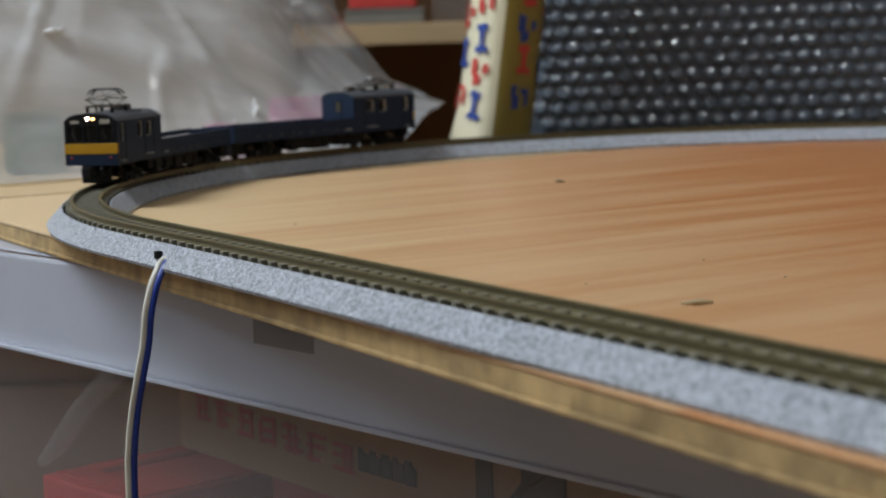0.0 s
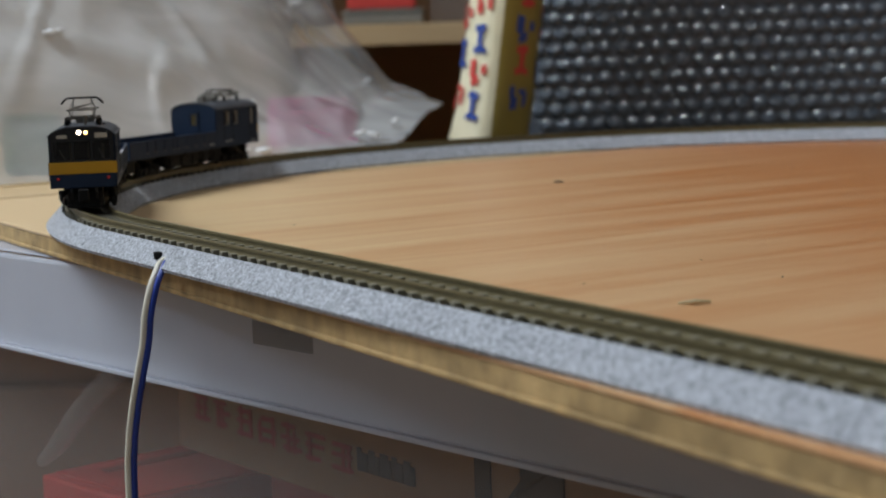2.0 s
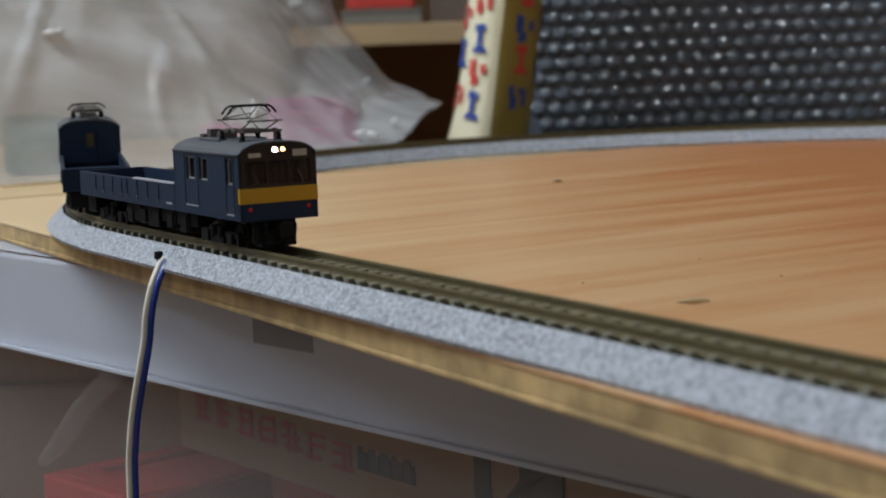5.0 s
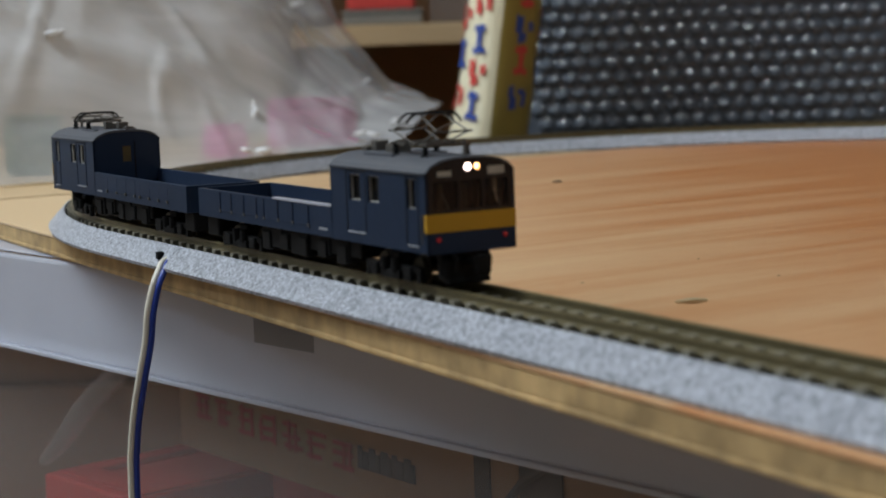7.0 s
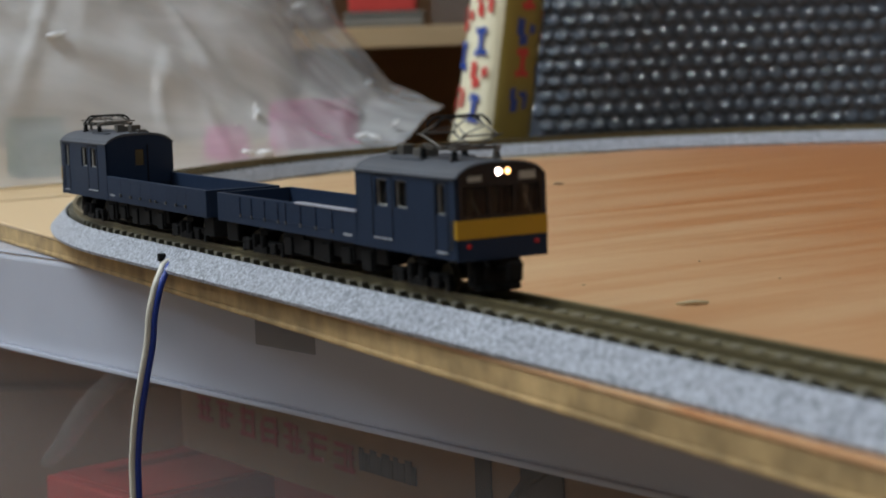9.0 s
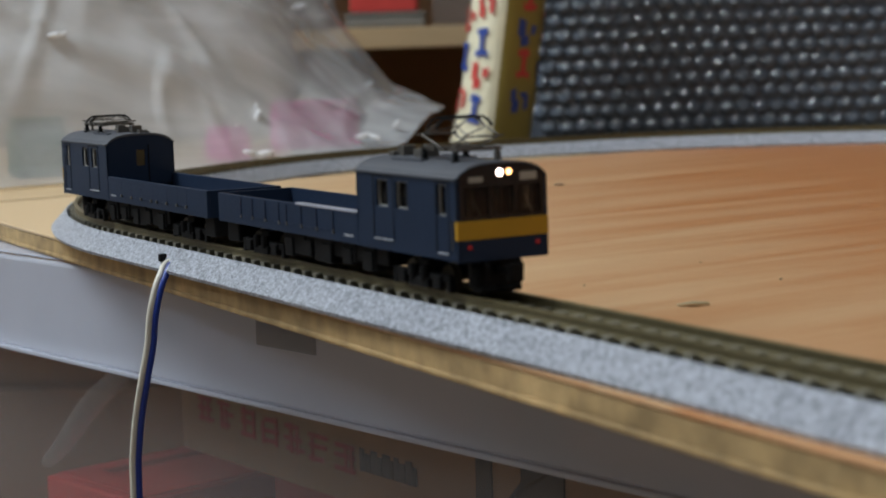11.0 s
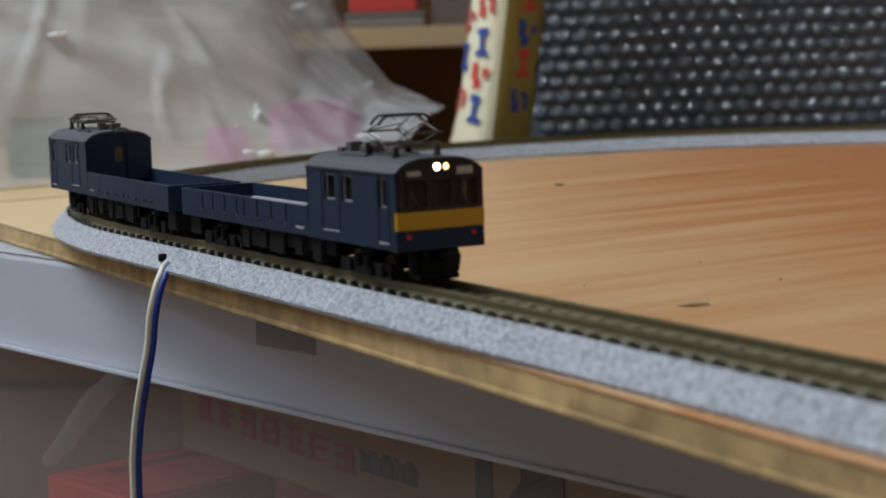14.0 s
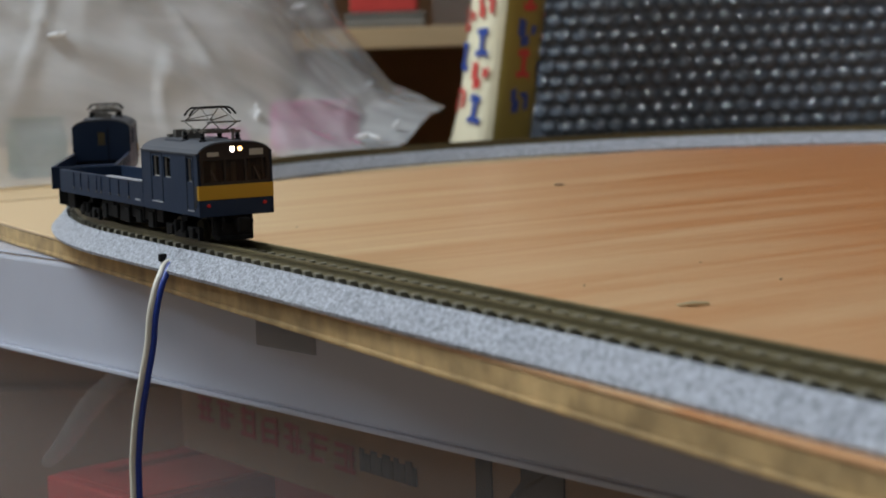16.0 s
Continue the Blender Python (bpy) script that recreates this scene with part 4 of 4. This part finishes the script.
    front = part("front_wall", end_wall(bmesh.new(), HX, 0.0006, 0.0152, fr), M_DARK, o, "black front of the cab")
    part("front_skirt", boxed(HX - 0.0006, HX, -HALF, HALF, ZB - 0.0002, 0.0117, 0.0001), M_BLUE, o, "dark blue lower front")
    band = part("yellow_band", boxed(HX - 0.0009, HX + 0.00012, -HALF - 0.00012, HALF + 0.00012, 0.0117, 0.0152, 0.0001), M_YELLOW, o, "yellow warning band")
    for a, b, c, d in fr:
        part("windscreen", boxed(HX - 0.0005, HX - 0.0003, a - 0.0001, b + 0.0001, c - 0.0001, d + 0.0001), M_GLASS, front, "tinted windscreen pane")
    part("wiper", tube(bmesh.new(), [(HX + 0.0002, -0.0050, 0.0161), (HX + 0.0003, -0.0066, 0.0190)], 0.00012, 5), M_METAL, front)
    part("wiper", tube(bmesh.new(), [(HX + 0.0002, 0.0062, 0.0161), (HX + 0.0003, 0.0048, 0.0192)], 0.00012, 5), M_METAL, front)
    part("route_sign", boxed(HX - 0.0002, HX + 0.00012, 0.0038, 0.0074, 0.0221, 0.0236), M_SIGN, front, "pale route sign box")
    part("route_sign", boxed(HX - 0.0002, HX + 0.00012, -0.0072, -0.0042, 0.0222, 0.0232), M_SIGN, front, "pale route sign box")
    # lights
    for y, mat, lab, r in ((-0.0007, M_LENS, "lit warm white headlight", 0.00065), (0.0013, M_LENS2, "lit amber headlight", 0.00055)):
        mm = mat if raised else M_SIGN
        lens = part("headlight", tube(bmesh.new(), [(HX - 0.0002, y, 0.0238), (HX + 0.0003, y, 0.0238), (HX + 0.0005, y, 0.0238)], [r, r, r * 0.6], 12), mm, o, lab if raised else "unlit headlight", True)
        part("lamp_ring", tube(bmesh.new(), [(HX - 0.0002, y, 0.0238), (HX + 0.00025, y, 0.0238)], r + 0.0002, 12), M_BLACK, lens)
    for y in (-0.0073, 0.0073):
        part("tail_light", tube(bmesh.new(), [(HX - 0.0002, y, 0.0104), (HX + 0.0003, y, 0.0104)], 0.00045, 10), M_RED, o, "small red tail light", True)
    # back wall of the cab over the deck
    back = part("cab_back", end_wall(bmesh.new(), CX0 + 0.0006, 0.0006, 0.0104, [(-0.0012, 0.0012, 0.0168, 0.0212)]), M_BLUE, o, "dark blue back wall of the cab")
    part("back_window", boxed(CX0 + 0.0002, CX0 + 0.0004, -0.0013, 0.0013, 0.0167, 0.0213), M_AMBER, back, "yellowish small window")
    part("back_door", boxed(CX0 - 0.0003, CX0 - 0.0001, -0.0024, -0.0021, 0.0108, 0.0225), M_BLACK, back)
    # roof
    prof = [(y, arc_z(y)) for y in [HALF * (i / 12) for i in range(-12, 13)]]
    prof = [(-HALF, ZS - 0.0001)] + prof[1:-1] + [(HALF, ZS - 0.0001)]
    prof += [(y, z - 0.0006) for y, z in reversed(prof[1:-1])]
    fr_ = [(Vector((x, 0, 0)), Vector((0, 1, 0)), UP) for x in (CX0 - 0.0002, HX - 0.0012, HX - 0.0002)]
    roof = part("roof", sweep(bmesh.new(), prof, fr_), M_ROOF, o, "matt grey curved roof")
    part("roof_walk", boxed(CX0 + 0.009, CX0 + 0.021, -0.0062, -0.0050, 0.0249, 0.0257), M_ROOF, roof)
    part("roof_walk", boxed(CX0 + 0.009, CX0 + 0.021, 0.0050, 0.0062, 0.0249, 0.0257), M_ROOF, roof)
    for x, y, w, d, h in ((CX0 + 0.0062, -0.001, 0.0022, 0.0018, 0.0028), (CX0 + 0.0035, -0.002, 0.0018, 0.0016, 0.0012), (CX0 + 0.011, 0.0015, 0.0018, 0.0014, 0.0030), (CX0 + 0.0145, -0.001, 0.0040, 0.0022, 0.0021)):
        part("roof_gear", boxed(x - w * 0.7, x + w * 0.4, y - d * 0.8, y + d * 0.8, 0.0252, 0.0256 + h * 0.75, 0.0002), M_METAL, roof, "small grey roof equipment box")
    part("horn", tube(bmesh.new(), [(HX - 0.0035, 0.0012, 0.0250), (HX - 0.0035, 0.0012, 0.0276), (HX - 0.0035, 0.0012, 0.0286)], [0.0004, 0.0004, 0.0007], 8), M_METAL, roof)
    pantograph(o, HX - CABL * 0.37, raised)
    # under the floor
    for k, (x, w, z) in enumerate(((-0.018, 0.010, 0.0030), (-0.004, 0.009, 0.0024), (0.008, 0.006, 0.0036), (0.017, 0.006, 0.0026))):
        for s in (-1, 1):
            part("equipment_box", boxed(x - w / 2, x + w / 2, s * 0.0055 - 0.0025, s * 0.0055 + 0.0025, z, ZB + 0.0001, 0.0003), M_BLACK, o, "black underfloor equipment box")
    part("underfloor_frame", boxed(-BOGIE / 2 + 0.0125, BOGIE / 2 - 0.0125, -0.0076, 0.0076, 0.0040, ZB + 0.0001, 0.0003), M_BLACK, o, "black underfloor frame")
    for k in range(5):
        x = -0.0205 + 0.0095 * k
        for s in (-1, 1):
            part("equipment_box", boxed(x - 0.002, x + 0.002, s * 0.0068 - 0.0017, s * 0.0068 + 0.0017, 0.0024 + 0.0006 * (k % 2), 0.0066, 0.0003), M_BLACK, o, "black underfloor equipment box")
    for s in (-1, 1):
        part("bogie_cover", boxed(s * BOGIE / 2 - 0.012, s * BOGIE / 2 + 0.012, -0.0035, 0.0035, 0.0062, ZB + 0.0001), M_BLACK, o)
    part("centre_sill", boxed(-HX + 0.002, HX - 0.002, -0.003, 0.003, 0.0060, ZB + 0.00005), M_BLACK, o)
    for s in (-1, 1):
        bm = bmesh.new()
        reach = 0.0036 if s > 0 else 0.0016
        tube(bm, [(s * (HX - 0.004), 0, 0.0058), (s * (HX + reach - 0.0004), 0, 0.0058)], 0.0009, 8)
        box(bm, s * (HX + reach) - 0.0009, s * (HX + reach) + 0.0009, -0.0015, 0.0015, 0.0038, 0.0074, 0.0004)
        part("coupler", bm, M_BLACK, o, "black knuckle coupler")
    part("end_beam", boxed(-HX + 0.0004, -HX + 0.007, -0.0078, 0.0078, 0.0030, ZB + 0.0001, 0.0004), M_BLACK, o, "black beam under the deck's end")
    bm = bmesh.new()
    box(bm, HX - 0.0055, HX - 0.0018, -0.0050, 0.0050, 0.0020, 0.0066, 0.0007)
    box(bm, HX - 0.0045, HX - 0.0012, -0.0046, 0.0046, 0.0014, 0.0026, 0.0004)
    box(bm, HX - 0.0045, HX - 0.003, -0.0052, -0.0038, 0.0028, ZB)
    box(bm, HX - 0.0045, HX - 0.003, 0.0038, 0.0052, 0.0028, ZB)
    part("rail_guard", bm, M_BLACK, o, "black guard under the cab")
    for y in (-0.0036, 0.0036):
        part("hose", tube(bmesh.new(), [(HX - 0.0012, y, ZB), (HX + 0.0003, y, 0.0062), (HX - 0.0002, y, 0.0042)], 0.00045, 6), M_BLACK, o)
    return o, bogie(o, BOGIE / 2), bogie(o, -BOGIE / 2)


car_a, fore_a, aft_a = car("dark blue model works car with a raised pantograph and yellow band", True)
car_b, fore_b, aft_b = car("dark blue model works car with a folded pantograph and open deck", False)


def heading(s):
    t = line(s)[1]
    return math.degrees(math.atan2(t.y, t.x))


def car_pose(s, flip):
    a, b = line(s + BOGIE / 2)[0], line(s - BOGIE / 2)[0]
    t = a - b
    m = (a + b) / 2
    return pose(m.x, m.y, RAIL, 0, 0, math.degrees(math.atan2(t.y, t.x)) + (180 if flip else 0))


def bogie_pose(s, where, flip):
    """The bogie's swing in its car's space; where: +1 for the car's own front bogie."""
    a, b = line(s + BOGIE / 2)[0], line(s - BOGIE / 2)[0]
    t = a - b
    turn = heading(s + BOGIE / 2 * where * (-1 if flip else 1)) - math.degrees(math.atan2(t.y, t.x))
    return pose(BOGIE / 2 * where, 0, 0, 0, 0, (turn + 180) % 360 - 180)


# seconds and the head car's place along the track's line
RUN = [(0.0, -0.1965), (0.5, -0.1712), (1.0, -0.1463), (1.5, -0.1215), (2.0, -0.0982), (2.5, -0.0770), (3.0, -0.0540), (3.5, -0.0323), (4.0, -0.0106), (4.2, -0.0015),
       (4.7, 0.0240), (5.2, 0.0495), (5.7, 0.0750), (6.3, 0.1025), (6.5, 0.1100), (7.0, 0.1264), (7.3, 0.1331), (7.6, 0.1364), (7.9, 0.1371), (13.3, 0.1371), (13.5, 0.1364), (13.65, 0.1320), (13.8, 0.1247), (14.0, 0.1137),
       (14.25, 0.1020), (14.5, 0.0880), (14.75, 0.0748), (15.0, 0.0615), (15.25, 0.0490), (15.5, 0.0370), (15.75, 0.0248), (16.0, 0.0130)]
SPACING = 0.1195


def motions():
    for ob, fore, aft, back, flip in ((car_a, fore_a, aft_a, 0.0, False), (car_b, fore_b, aft_b, SPACING, True)):
        walk(ob, [(t, car_pose(s - back, flip)) for t, s in RUN])
        walk(fore, [(t, bogie_pose(s - back, 1, flip)) for t, s in RUN])
        walk(aft, [(t, bogie_pose(s - back, -1, flip)) for t, s in RUN])


motions()
